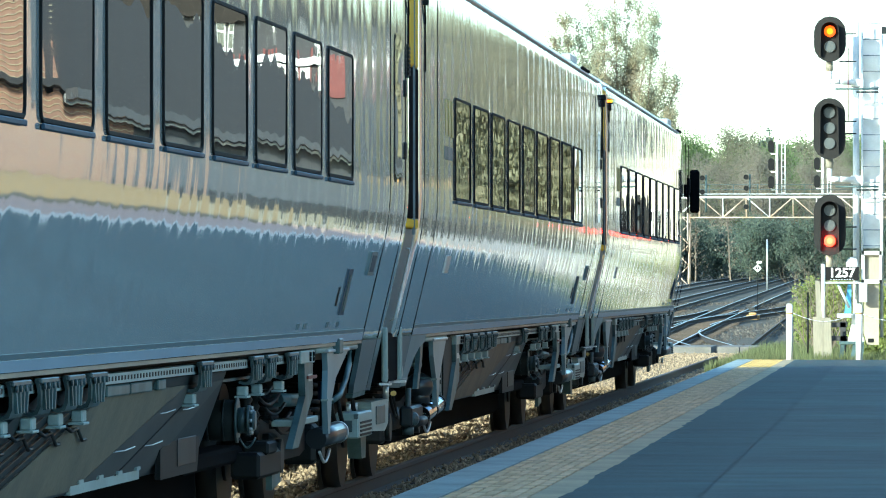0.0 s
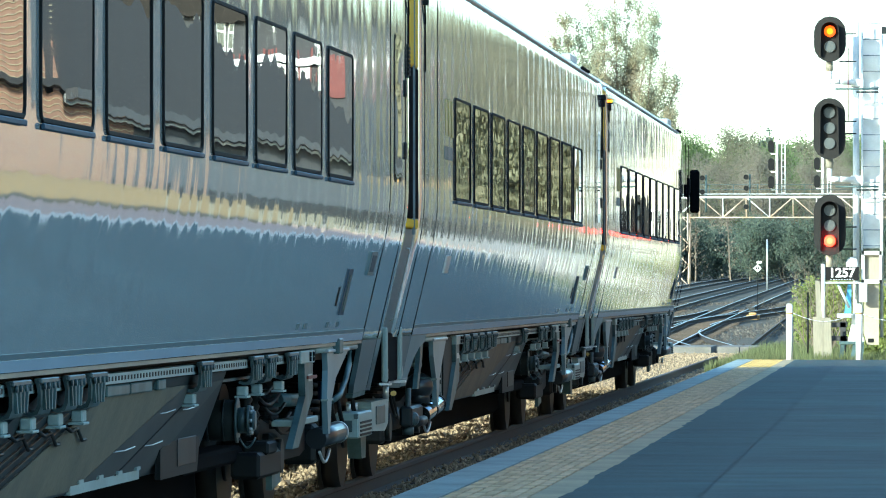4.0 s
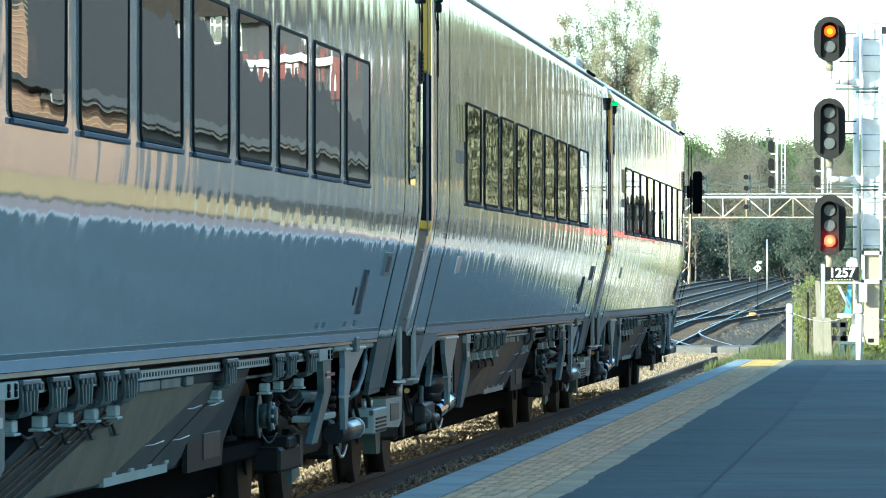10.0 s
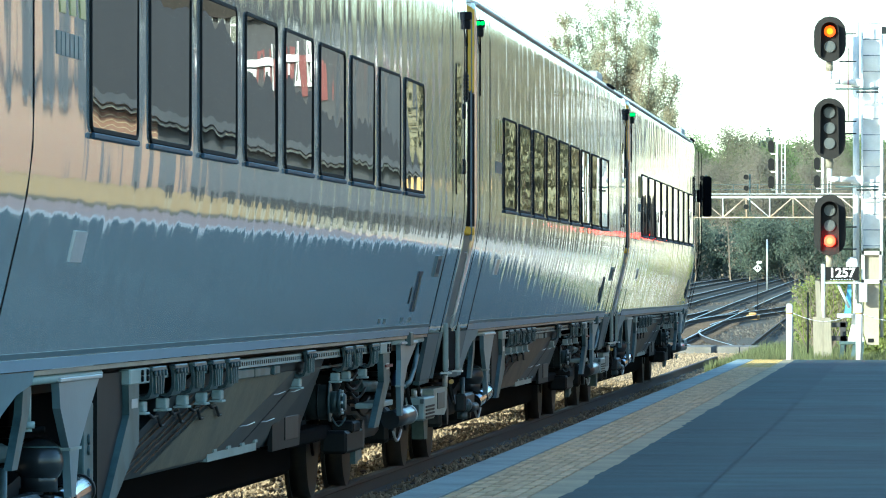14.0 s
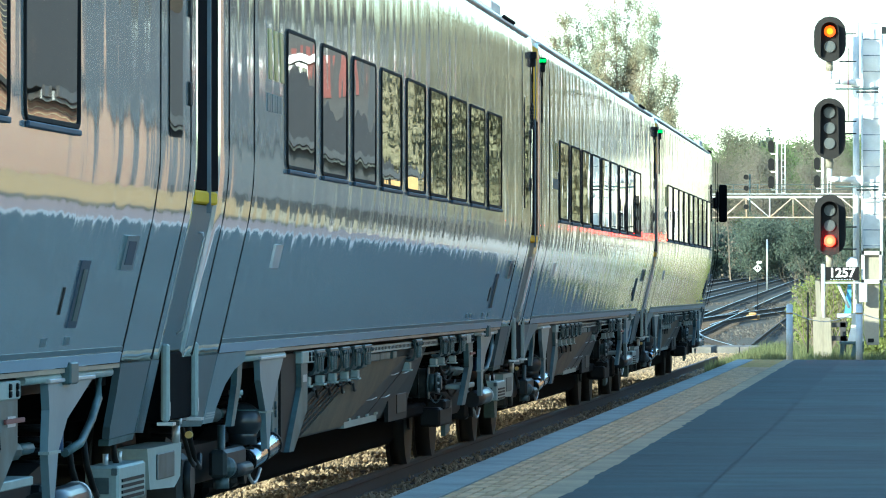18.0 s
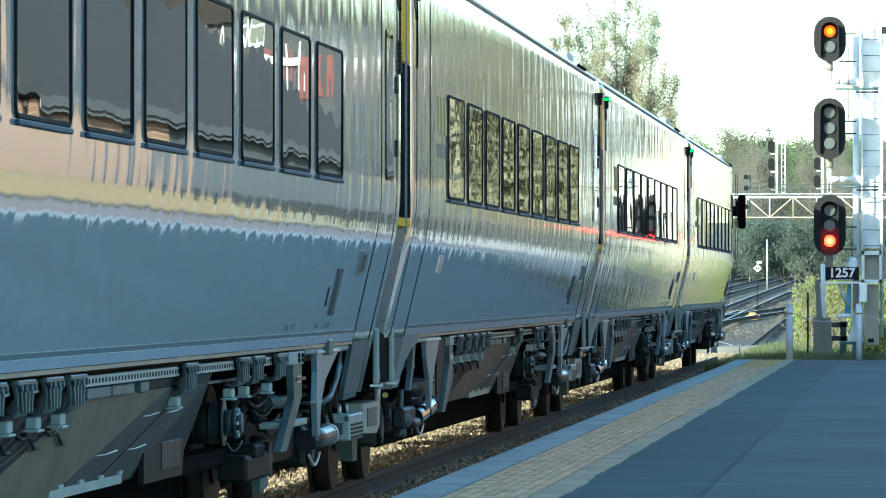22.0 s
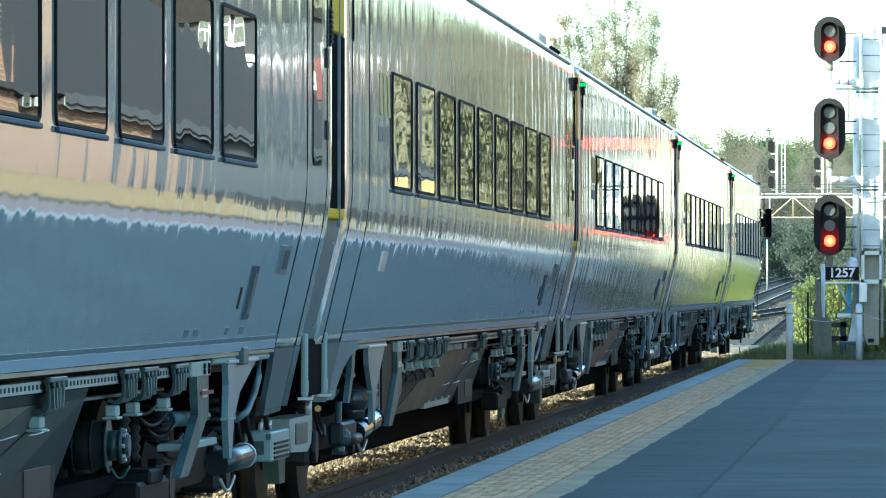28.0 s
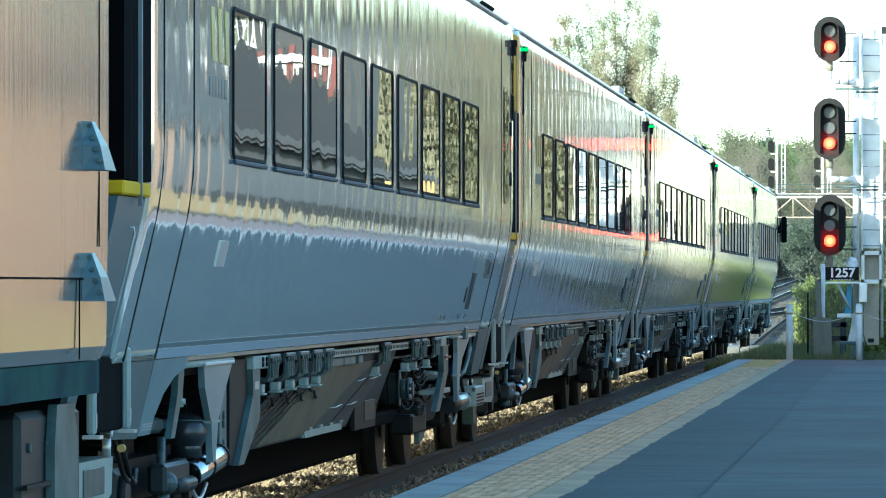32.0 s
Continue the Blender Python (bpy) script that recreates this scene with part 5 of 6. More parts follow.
    part("plinth", bm, M["concrete"], mast)
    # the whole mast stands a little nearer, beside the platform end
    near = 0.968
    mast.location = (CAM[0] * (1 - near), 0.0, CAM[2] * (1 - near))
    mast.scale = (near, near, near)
    return mast


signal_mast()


def bollard(x, y):
    b = thing("bollard", None, None, "white painted steel bollard with an orange cap ring", "bollard", "bollards at the platform end")
    bm = BM()
    tube(bm, (0, 0, 0), (0, 0, 1.05), 0.064, n=18)
    tube(bm, (0, 0, 1.05), (0, 0, 1.08), 0.064, 0.048, n=18)
    part("post", bm, M["white"], b)
    bm = BM()
    tube(bm, (0, 0, 0.88), (0, 0, 0.91), 0.068, n=18)
    part("ring", bm, M["gold"], b, "rusty chain ring")
    b.location = (x, y, PLAT_Z - 0.004)
    return b


bollard(2.733, 114.3)
bollard(4.067, 114.3)
bm = BM()
pts = []
for k in range(13):
    f = k / 12
    pts.append((2.79 + 1.22 * f, 114.3, 1.03 - 0.165 * math.sin(f * math.pi)))
pts += [(4.135 + 0.115 * k, 114.3, 1.01 - 0.02 * k - 0.003 * k * (8 - k)) for k in range(9)]
for k, (p, q) in enumerate(zip(pts, pts[1:])):
    tube(bm, p, q, 0.009, 0.006, n=6)
thing("chain", bm, M["alu"], "sagging steel chain between white bollards", "chain")
bm = BM()
tube(bm, (2.98, 120.0, -0.2), (2.98, 120.0, 1.42), 0.018, n=8)
thing("thin_post", bm, M["dark"], "thin black steel marker post in grass", "post")
bm = BM()
tube(bm, (3.255, 122.0, -0.2), (3.255, 122.0, 2.0), 0.042, n=10)
thing("white_post", bm, M["white"], "white steel post beside the hedge", "post")
bm = BM()
prism(bm, [(3.13, 0.9), (3.25, 0.9), (3.19, 1.66), (3.10, 1.66)], "y", 121.4, 121.46)
tb = thing("leaning_plank", bm, M["wood"], "weathered leaning timber plank", "plank")
blk = thing("timber_block", None, None, "weathered timber block standing in the grass", "timber block")
for x0, x1, z1 in ((3.06, 3.26, 0.92), (3.265, 3.42, 0.90)):
    bm = BM()
    prism(bm, [(x0 + 0.02, -0.2), (x1 + 0.04, -0.2), (x1, z1), (x0, z1)], "y", 121.2, 121.5)
    part("timber", bm, M["wood"], blk)
bm = BM()
for x0, x1, z0, z1 in ((3.42, 3.75, 0.70, 0.80), (3.42, 3.75, 0.42, 0.52), (3.60, 3.72, 0.0, 0.82)):
    box(bm, x0, x1, 122.3, 122.5, z0 - (0.25 if z0 == 0 else 0), z1)
thing("old_fence", bm, M["shed"], "old timber fence rails behind the mast", "fence")
bm = BM()
bmesh.ops.create_icosphere(bm, subdivisions=2, radius=0.09, matrix=Matrix.Translation((3.17, 117.2, 0.05)) @ Matrix.Diagonal((1.3, 1, 0.6, 1)))
thing("rock", bm, M["white"], "pale rounded stone at the platform end", "stone")


# ---- plants ----
def leaf_mesh(name, centres, sizes, mat, rs, stretch=0.6, lean=1.0):
    """Many small leaf faces round the given centres, turned at random but leaning to the light."""
    n = len(centres)
    face = rs.normal(size=(n, 3)) * 0.6 - np.array(SHADOW) * lean
    u = np.cross(face, rs.normal(size=(n, 3)))
    u /= np.linalg.norm(u, axis=1)[:, None]
    w = np.cross(u, face)
    w /= np.linalg.norm(w, axis=1)[:, None]
    s = sizes[:, None]
    v = np.stack([centres + u * s, centres + w * s * stretch, centres - u * s, centres - w * s * stretch], axis=1).reshape(-1, 3)
    me = bpy.data.meshes.new(name)
    me.from_pydata(v.tolist(), [], np.arange(4 * n).reshape(n, 4).tolist())
    me.materials.append(mat)
    return me


def limb(bm, p, d, length, r, rnd, steps=5, droop=0.0, wander=0.18):
    pts = [Vector(p)]
    d = Vector(d).normalized()
    for k in range(steps):
        d = (d + Vector((rnd.gauss(0, wander), rnd.gauss(0, wander), rnd.gauss(0, wander) + droop))).normalized()
        q = pts[-1] + d * (length / steps)
        tube(bm, pts[-1], q, r * (1 - 0.85 * k / steps), r * (1 - 0.85 * (k + 1) / steps), n=5, caps=False)
        pts.append(q)
    return pts


def tree(name, x, y, height, spread, leaves, leaf, mat, seed, label, bole=0.2, limbs=12, twigs=4, upright=0.6, clump=0.5, group="", conifer=False, bark="bark", z=None, stretch=0.6):
    rnd, rs = random.Random(seed), np.random.default_rng(seed)
    z = -0.24 + rise(y) if z is None else z
    t = thing(name, None, None, label, "tree", group)
    t.location = (x, y, z)
    bm = BM()
    trunk = limb(bm, (0, 0, -0.2), (0, 0, 1), height * 0.92, 0.022 * height * 0.6, rnd, 8, 0.05, 0.05)
    tips = []
    for k in range(limbs):
        f = bole + (0.93 - bole) * (k + rnd.random()) / limbs
        i = min(int(f * 8), 7)
        p = trunk[i].lerp(trunk[i + 1], f * 8 - i)
        a = rnd.uniform(0, math.tau)
        if conifer:
            ln, up = spread * (1 - f) * 1.1 + 0.3, -0.05
        else:
            prof = math.sin(min(1, (f - bole) / (1 - bole) * 0.85 + 0.22) * math.pi) ** 0.6
            ln, up = spread * (0.45 + 0.6 * prof), upright
        pts = limb(bm, p, (math.cos(a), math.sin(a), up), ln, 0.006 * height * (1.1 - f), rnd, 5, 0.06 * upright)
        tips += pts[2:]
        for _ in range(twigs):
            q = pts[rnd.randint(1, 5)]
            a2 = rnd.uniform(0, math.tau)
            tips += limb(bm, q, (math.cos(a2), math.sin(a2), up + 0.2), ln * 0.4, 0.0022 * height, rnd, 3, 0.05 * upright)[1:]
    tips += trunk[6:]
    part("trunk", bm, M[bark], t, "bare grey-brown trunk and limbs")
    c = np.array([tuple(p) for p in tips])
    pick = c[rs.integers(0, len(c), leaves)]
    pos = pick + rs.normal(size=(leaves, 3)) * clump * np.array([1, 1, 0.8])
    me = leaf_mesh("crown", pos, leaf * rs.uniform(0.5, 1.4, leaves), M[mat], rs, stretch)
    part("crown", me, None, t)
    return t


# the tall pale tree beyond the cab car: a fan of rising stems, each with its own narrow crown
def fan_tree():
    rnd, rs = random.Random(11), np.random.default_rng(11)
    t = thing("poplar_tree", None, None, "tall sparse tree with fresh pale leaves", "tree")
    t.location = (-9.6, 300, 0.4)
    bm = BM()
    tips = []
    trunk = limb(bm, (0, 0, -0.5), (0.01, 0, 1), 7.0, 0.32, rnd, 5, 0.05, 0.03)
    for dx, top, reach in ((-4.1, 12.6, 0.8), (-3.7, 14.0, 0.8), (-3.2, 15.0, 0.9), (-2.5, 14.6, 0.9), (-1.9, 15.6, 0.9), (-1.2, 15.2, 0.9), (-0.6, 16.0, 1.0), (0.1, 16.2, 1.0), (0.7, 15.4, 0.9), (1.2, 14.2, 0.8),
                           (1.75, 15.5, 0.7), (2.1, 12.6, 0.8), (2.55, 12.0, 0.8), (2.7, 10.4, 0.8), (-2.9, 12.0, 0.8), (0.4, 12.8, 0.9), (-1.4, 12.6, 0.9), (1.4, 11.0, 0.8), (2.4, 9.2, 0.8)):
        base = trunk[2].lerp(trunk[5], rnd.random())
        dy = rnd.uniform(-1.8, 1.8)
        pts = []
        for k in range(11):
            f = k / 10
            q = Vector((base.x + (dx - base.x) * f ** 0.75, base.y + (dy - base.y) * f ** 0.8, base.z + (top - base.z) * f))
            pts.append(q + Vector((rnd.gauss(0, 0.06), rnd.gauss(0, 0.06), 0)))
        for k in range(10):
            tube(bm, pts[k], pts[k + 1], 0.085 * (1 - 0.09 * k), 0.085 * (1 - 0.09 * (k + 1)), n=5, caps=False)
        for k in range(46):
            f = rnd.uniform(0.15, 0.97) * 10
            q = pts[int(f)].lerp(pts[int(f) + 1], f % 1)
            w = rnd.uniform(0, math.tau)
            ln = reach * rnd.uniform(0.6, 1.5) * (1.15 - 0.06 * f)
            tips += limb(bm, q, (math.cos(w) * 0.62, math.sin(w) * 0.62, 1), ln, 0.027, rnd, 4, 0.05, 0.12)[1:]
        tips += pts[5:]
    part("trunk", bm, M["bark_poplar"], t, "bare brown rising stems and twigs")
    c = np.array([tuple(p) for p in tips])
    n = 110000
    pos = c[rs.integers(0, len(c), n)] + rs.normal(size=(n, 3)) * 0.17
    part("crown", leaf_mesh("crown", pos, 0.043 * rs.uniform(0.5, 1.5, n), M["leaf_pale"], rs), None, t, "sparse pale young leaves")


fan_tree()

# woods behind the junction
wr = random.Random(21)
for k in range(22):
    x = -27 + 1.65 * k + wr.uniform(-0.5, 0.5)
    y = 505 + wr.uniform(-18, 26)
    tree("woodland_tree", x, y, 11.9 + 0.9 * math.sin(k * 0.9) + wr.uniform(-0.4, 0.5), 2.7, 12000, 0.075, "leaf" if k % 3 else "leaf_olive", 40 + k, "woodland tree in fresh spring leaf", 0.25, 14, 4, 0.5, 0.55,
         "woods behind the junction")
for k in range(20):
    x = -28 + 1.9 * k + wr.uniform(-0.5, 0.5)
    y = 555 + wr.uniform(-10, 14)
    tree("woodland_tree", x, y, 12.2 + 0.8 * math.sin(k * 0.7) + wr.uniform(-0.4, 0.5), 3.2, 7500, 0.12, "leaf" if k % 2 else "leaf_olive", 300 + k, "woodland tree in fresh spring leaf", 0.1, 16, 4, 0.45, 0.55,
         "woods behind the junction")
for k in range(32):
    x = -27 + 1.12 * k + wr.uniform(-0.5, 0.5)
    y = 466 + wr.uniform(-9, 12)
    tree("bare_tree", x, y, 10.3 + wr.uniform(-1.2, 1.0), 2.2, 9000, 0.06, "twig" if k % 5 else "leaf_olive", 80 + k, "half-bare woodland tree with brown twigs", 0.12, 16, 5, 0.7, 0.35,
         "half-bare trees at the wood's edge", stretch=0.3)
tree("conifer", -7.2, 505, 13.4, 2.0, 6500, 0.13, "leaf_dark", 7, "dark conifer above the woods", 0.1, 40, 2, 0.0, 0.16, conifer=True)
for k in range(26):
    x = -26 + 1.25 * k + wr.uniform(-0.4, 0.4)
    y = 440 + wr.uniform(-8, 6)
    tree("undergrowth_bush", x, y, 4.2 + wr.uniform(-0.8, 1.0), 1.6, 4600, 0.08, "leaf_dark", 130 + k, "dark green bush at the wood's edge", 0.04, 12, 4, 0.6, 0.4, "bushes at the wood's edge")
for x, y in ((-11.5, 432), (-11.0, 433), (-8.3, 430), (-14.2, 431)):
    tree("bare_sapling", x, y, 5.6, 0.9, 60, 0.1, "twig", int(-x * 10), "thin bare pale sapling", 0.2, 14, 4, 0.9, 0.2, "bare saplings")

# trees along the station side, mirrored in the train
for k in range(30):
    y = 246 + 10 * k + wr.uniform(-5, 5)
    x = 15 + 0.008 * k * k + wr.uniform(-1.5, 9)
    tree("roadside_tree", x, y, 14.0 + wr.uniform(-2.4, 2.2), 4.9, 9500, 0.20, "leaf_road", 200 + k, "roadside tree in spring leaf beside the line", 0.15, 15, 4, 0.45, 0.9,
         "trees beside the station")


for k in range(9):
    tree("tall_tree", 25 + 1.6 * k + wr.uniform(-1.5, 1.5), 236 + 13 * k + wr.uniform(-4, 4), 18.5 + wr.uniform(-1.5, 2.0), 5.6, 6500, 0.28, ("leaf_pale", "leaf_olive", "leaf")[k % 3], 500 + k,
         "tall roadside tree in fresh leaf", 0.12, 16, 4, 0.5, 1.0, "tall trees behind the station")


def hedge(x, y, w, h, n, seed, z0):
    rs = np.random.default_rng(seed)
    t = thing("bush", None, None, "bright yellow-green bush behind the platform end", "bush", "bushes behind the platform end")
    t.location = (x, y, z0)
    bm = BM()
    rnd = random.Random(seed)
    tips = []
    for k in range(26):
        a = rnd.uniform(0, math.tau)
        p = (rnd.uniform(-w, w) * 0.55, rnd.uniform(-0.5, 0.5), 0)
        tips += limb(bm, p, (math.cos(a) * 0.3, math.sin(a) * 0.3, 1), h * rnd.uniform(0.6, 1.02), 0.022, rnd, 6, 0.04, 0.12)[1:]
    part("branches", bm, M["bark"], t, "", "stuff")
    c = np.array([tuple(p) for p in tips])
    n *= 4
    pos = c[rs.integers(0, len(c), n)] + rs.normal(size=(n, 3)) * 0.12
    part("leaves", leaf_mesh("leaves", pos, 0.045 * rs.uniform(0.6, 1.4, n), M["leaf_hedge"], rs), None, t)


hedge(2.32, 166.0, 0.71, 1.27, 5460, 1, -0.1)
hedge(3.15, 165.0, 0.65, 1.92, 6240, 2, -0.1)
hedge(2.81, 169.0, 0.65, 1.72, 3900, 3, -0.1)
hedge(4.4, 130.0, 0.6, 1.6, 3000, 4, -0.1)


def bare_shrub(x, y, h, seed):
    rnd = random.Random(seed)
    t = thing("bare_shrub", None, None, "leafless brown shrub behind the hedge", "shrub", "bare shrubs")
    t.location = (x, y, -0.2)
    bm = BM()
    for k in range(18):
        a = rnd.uniform(0, math.tau)
        pts = limb(bm, (0, 0, 0), (math.cos(a) * 0.35, math.sin(a) * 0.35, 1), h * rnd.uniform(0.6, 1), 0.016, rnd, 7, 0.0, 0.16)
        for p in pts[3:]:
            limb(bm, p, (rnd.gauss(0, 0.6), rnd.gauss(0, 0.6), 0.8), h * 0.18, 0.006, rnd, 3, 0, 0.2)
    part("branches", bm, M["bark"], t, "", "stuff")


bare_shrub(3.1, 134.0, 2.5, 5)
bare_shrub(3.55, 136.0, 2.7, 6)
bare_shrub(2.75, 138.0, 2.0, 7)

# out of view; added so the far cars' lower panels mirror pale ground
bm = BM()
box(bm, 5.05, 12.5, 119.0, 180.0, -0.3, 0.085)
thing("gravel_lot", bm, M["lot"], "unseen pale gravel lot added to lighten the far cars' reflections", "gravel", kind="structure")

bm = BM()
g = [[bm.verts.new((x, y, -0.22 + rise(y))) for x in (2.3, 6, 12, 20, 40)] for y in range(362, 603, 20)]
for p, q in zip(g, g[1:]):
    for k in range(4):
        bm.faces.new((p[k], p[k + 1], q[k + 1], q[k]))
thing("meadow", bm, M["field"], "sunlit bright green meadow beside the line", "meadow", kind="structure")

# verge with grass beyond the platform end
bm = BM()
vx = [1.02, 1.25, 1.6, 2.2, 3.2, 4.6, 7.0, 12.0]
vz = [-0.24, -0.10, -0.04, 0.0, 0.02, 0.02, 0.02, -0.1]
rows = [[(x + (0.12 * math.sin(y * 0.9) if k < 3 else 0), y, z + (0 if k in (0, 7) else 0.03 * math.sin(y * 1.7 + k)) - (0.2 if j == 9 else 0)) for k, (x, z) in enumerate(zip(vx, vz))]
        for j, y in enumerate((114.62, 118, 121, 125, 128, 132, 137, 143, 150, 160))]
loft(bm, rows, closed=False, caps=False)
thing("verge", bm, M["earth"], "weedy earth verge beyond the platform end", "verge", kind="structure")


def grass(n, seed):
    rs = np.random.default_rng(seed)
    y = 114.7 + (rs.random(n) ** 1.7) * 36
    x = 1.1 + rs.random(n) * np.where(y < 124, 3.6, 2.6)
    patch = np.sin(x * 3.1 + 1.7 * np.sin(y * 0.8)) + np.sin(y * 1.3 + x)
    keep = patch + rs.random(n) * 2.2 > 0.2
    x, y = x[keep], y[keep]
    n = len(x)
    z = np.interp(x, vx, vz) - 0.03
    h = rs.uniform(0.07, 0.22, n) * (1 + 0.5 * np.sin(x * 5 + y))
    a = rs.uniform(0, np.pi, n)
    w = rs.uniform(0.006, 0.016, n)
    lean = rs.normal(size=(n, 2)) * 0.06
    p0 = np.stack([x - np.cos(a) * w, y - np.sin(a) * w, z], 1)
    p1 = np.stack([x + np.cos(a) * w, y + np.sin(a) * w, z], 1)
    p2 = np.stack([x + lean[:, 0], y + lean[:, 1], z + h], 1)
    me = bpy.data.meshes.new("grass")
    me.from_pydata(np.stack([p0, p1, p2], 1).reshape(-1, 3).tolist(), [], np.arange(3 * n).reshape(n, 3).tolist())
    me.materials.append(M["grass"])
    tagged(new("grass", me), "bright green tufts of grass and weeds", "grass", kind="stuff")


grass(34000, 3)


# ---- signal bridge over the far tracks ----
def signal_bridge():
    br = thing("signal_bridge", None, None, "white steel truss signal bridge over the tracks", "signal bridge")
    y = 400.0
    def bar(name, pts, r, mat="white", label="", n=6):
        bm = BM()
        for p, q in zip(pts, pts[1:]):
            tube(bm, p, q, r, n=n)
        return part(name, bm, M[mat], br, label)
    xa, xb = -12.0, 8.0
    for dy in (0.0, 1.4):
        bar("top_chord", [(xa, y + dy, 7.60), (xb, y + dy, 7.60)], 0.075)
        bar("bottom_chord", [(xa, y + dy, 6.24), (xb, y + dy, 6.24)], 0.04, "rust")
        for k in range(12):
            x = xa + 0.9 + 1.58 * k
            up = k % 2 == 0
            bar("diagonal", [(x, y + dy, 6.24 if up else 7.60), (x + 1.58, y + dy, 7.60 if up else 6.24)], 0.034, "rust" if (k % 3) else "white")
            bar("vertical", [(x, y + dy, 6.24), (x, y + dy, 7.60)], 0.03, "rust" if k % 2 else "white")
    bm = BM()
    box(bm, xa, xb, y - 0.1, y + 1.5, 7.79, 7.84)
    part("walkway", bm, M["alu"], br, "grating walkway")
    for z in (8.12, 8.44):
        bar("handrail", [(xa, y - 0.1, z), (xb, y - 0.1, z)], 0.018, "casting")
    for k in range(13):
        bar("rail_post", [(xa + 1.6 * k, y - 0.1, 7.84), (xa + 1.6 * k, y - 0.1, 8.46)], 0.02, "under_light")
    for x in (-10.9, -10.2):
        for dy in (0.0, 1.4):
            bar("leg", [(x, y + dy, 1.2), (x, y + dy, 6.48)], 0.06, "rust")
    for k in range(7):
        z = 1.6 + 0.7 * k
        bar("lacing", [(-10.9, y, z), (-10.2, y, z + 0.7), ] if k % 2 else [(-10.2, y, z), (-10.9, y, z + 0.7)], 0.04, "rust")
    for x, top, heads in ((-4.28, 11.4, (11.0, 9.8, 8.6)), (-1.2, 10.6, (9.85, 8.65))):
        bar("mast", [(x, y, 7.8), (x, y, top)], 0.09)
        bar("ladder", [(x + 0.32, y, 7.8), (x + 0.32, y, top)], 0.035)
        bar("ladder", [(x + 0.55, y, 7.8), (x + 0.55, y, top)], 0.035)
        for k in range(8):
            z = 7.9 + (top - 7.9) * k / 8
            bar("rung", [(x + 0.32, y, z), (x + 0.55, y, z)], 0.018)
        for z in heads:
            bar("bracket", [(x, y, z - 0.5), (x - 0.38, y, z - 0.5), (x - 0.38, y, z - 0.3)], 0.05)
            bm = BM()
            loft(bm, [stadium(x - 0.38, z - 0.42, z + 0.42, 0.2, y - 0.2), stadium(x - 0.38, z - 0.42, z + 0.42, 0.2, y + 0.05)], smooth=False)
            part("signal_head", bm, M["sig_black"], br, "black signal head")
    for x, z in ((-9.3, 8.9), (-6.35, 8.95)):
        bar("short_mast", [(x + 0.25, y, 6.6), (x + 0.25, y, z + 0.2)], 0.06, "under_light")
        for zz in (z, z - 0.95) if x < -8 else (z, z - 0.75, z - 2.0):
            bm = BM()
            tube(bm, (x, y - 0.2, zz), (x, y + 0.1, zz), 0.17, n=14)
            part("signal_head", bm, M["sig_black"], br, "small black signal head")
    return br


signal_bridge()

sg = thing("diamond_sign", None, None, "white diamond sign on a thin post by the track", "sign")
bm = BM()
prism(bm, [(-2.885, 2.28), (-2.675, 2.49), (-2.885, 2.70), (-3.095, 2.49)], "y", 299.9, 299.95)
part("diamond", bm, M["white"], sg)
for k in range(2):
    bm = BM()
    box(bm, -2.96 + 0.09 * k, -2.90 + 0.09 * k, 299.88, 299.89, 2.44, 2.54)
    part("lettering", bm, M["dark"], sg)
bm = BM()
box(bm, -2.93, -2.67, 299.9, 299.95, 2.73, 2.85)
part("tab", bm, M["white"], sg)
bm = BM()
tube(bm, (-2.885, 300.0, 0.3), (-2.885, 300.0, 2.85), 0.015, n=6)
part("post", bm, M["dark"], sg)
bm = BM()
tube(bm, (-4.43, 380, 1.2), (-4.43, 380, 4.6), 0.05, n=8)
thing("slender_post", bm, M["alu"], "slender pale post before the woods", "post")
for x, y, w in ((-2.95, 292, 0.26), (-2.45, 276, 0.3)):
    bm = BM()
    z = -0.15 + rise(y)
    box(bm, x - w, x + w, y - 0.5, y + 0.5, z - 0.1, z + 0.14, 0.03)
    box(bm, x - w * 0.6, x + w * 0.5, y - 0.4, y + 0.4, z + 0.14, z + 0.24, 0.03)
    thing("switch_machine", bm, M["under_tan"] if w < 0.28 else M["gold"], "sand-coloured switch machine beside the track", "switch machine", "switch machines")
bm = BM()
tube(bm, (-1.55, 150.0, -0.2), (-1.55, 150.0, 0.95), 0.022, n=8)
thing("marker_post", bm, M["dark"], "thin dark post beside the track", "post")

# timber crossing boards
cr = thing("crossing", None, None, "grey crossing boards between the rails", "level crossing", kind="structure")
for x0, x1 in ((-3.4, -2.2), (-2.18, -0.85), (-0.66, -0.02), (0.0, 0.66), (0.85, 1.5)):
    for j in range(2):
        y0 = 174 + 2.4 * j
        bm = BM()
        box(bm, x0, x1, y0, y0 + 2.37, -0.22, -0.03 + rise(y0), 0.01)
        part("board", bm, M["slab"], cr)


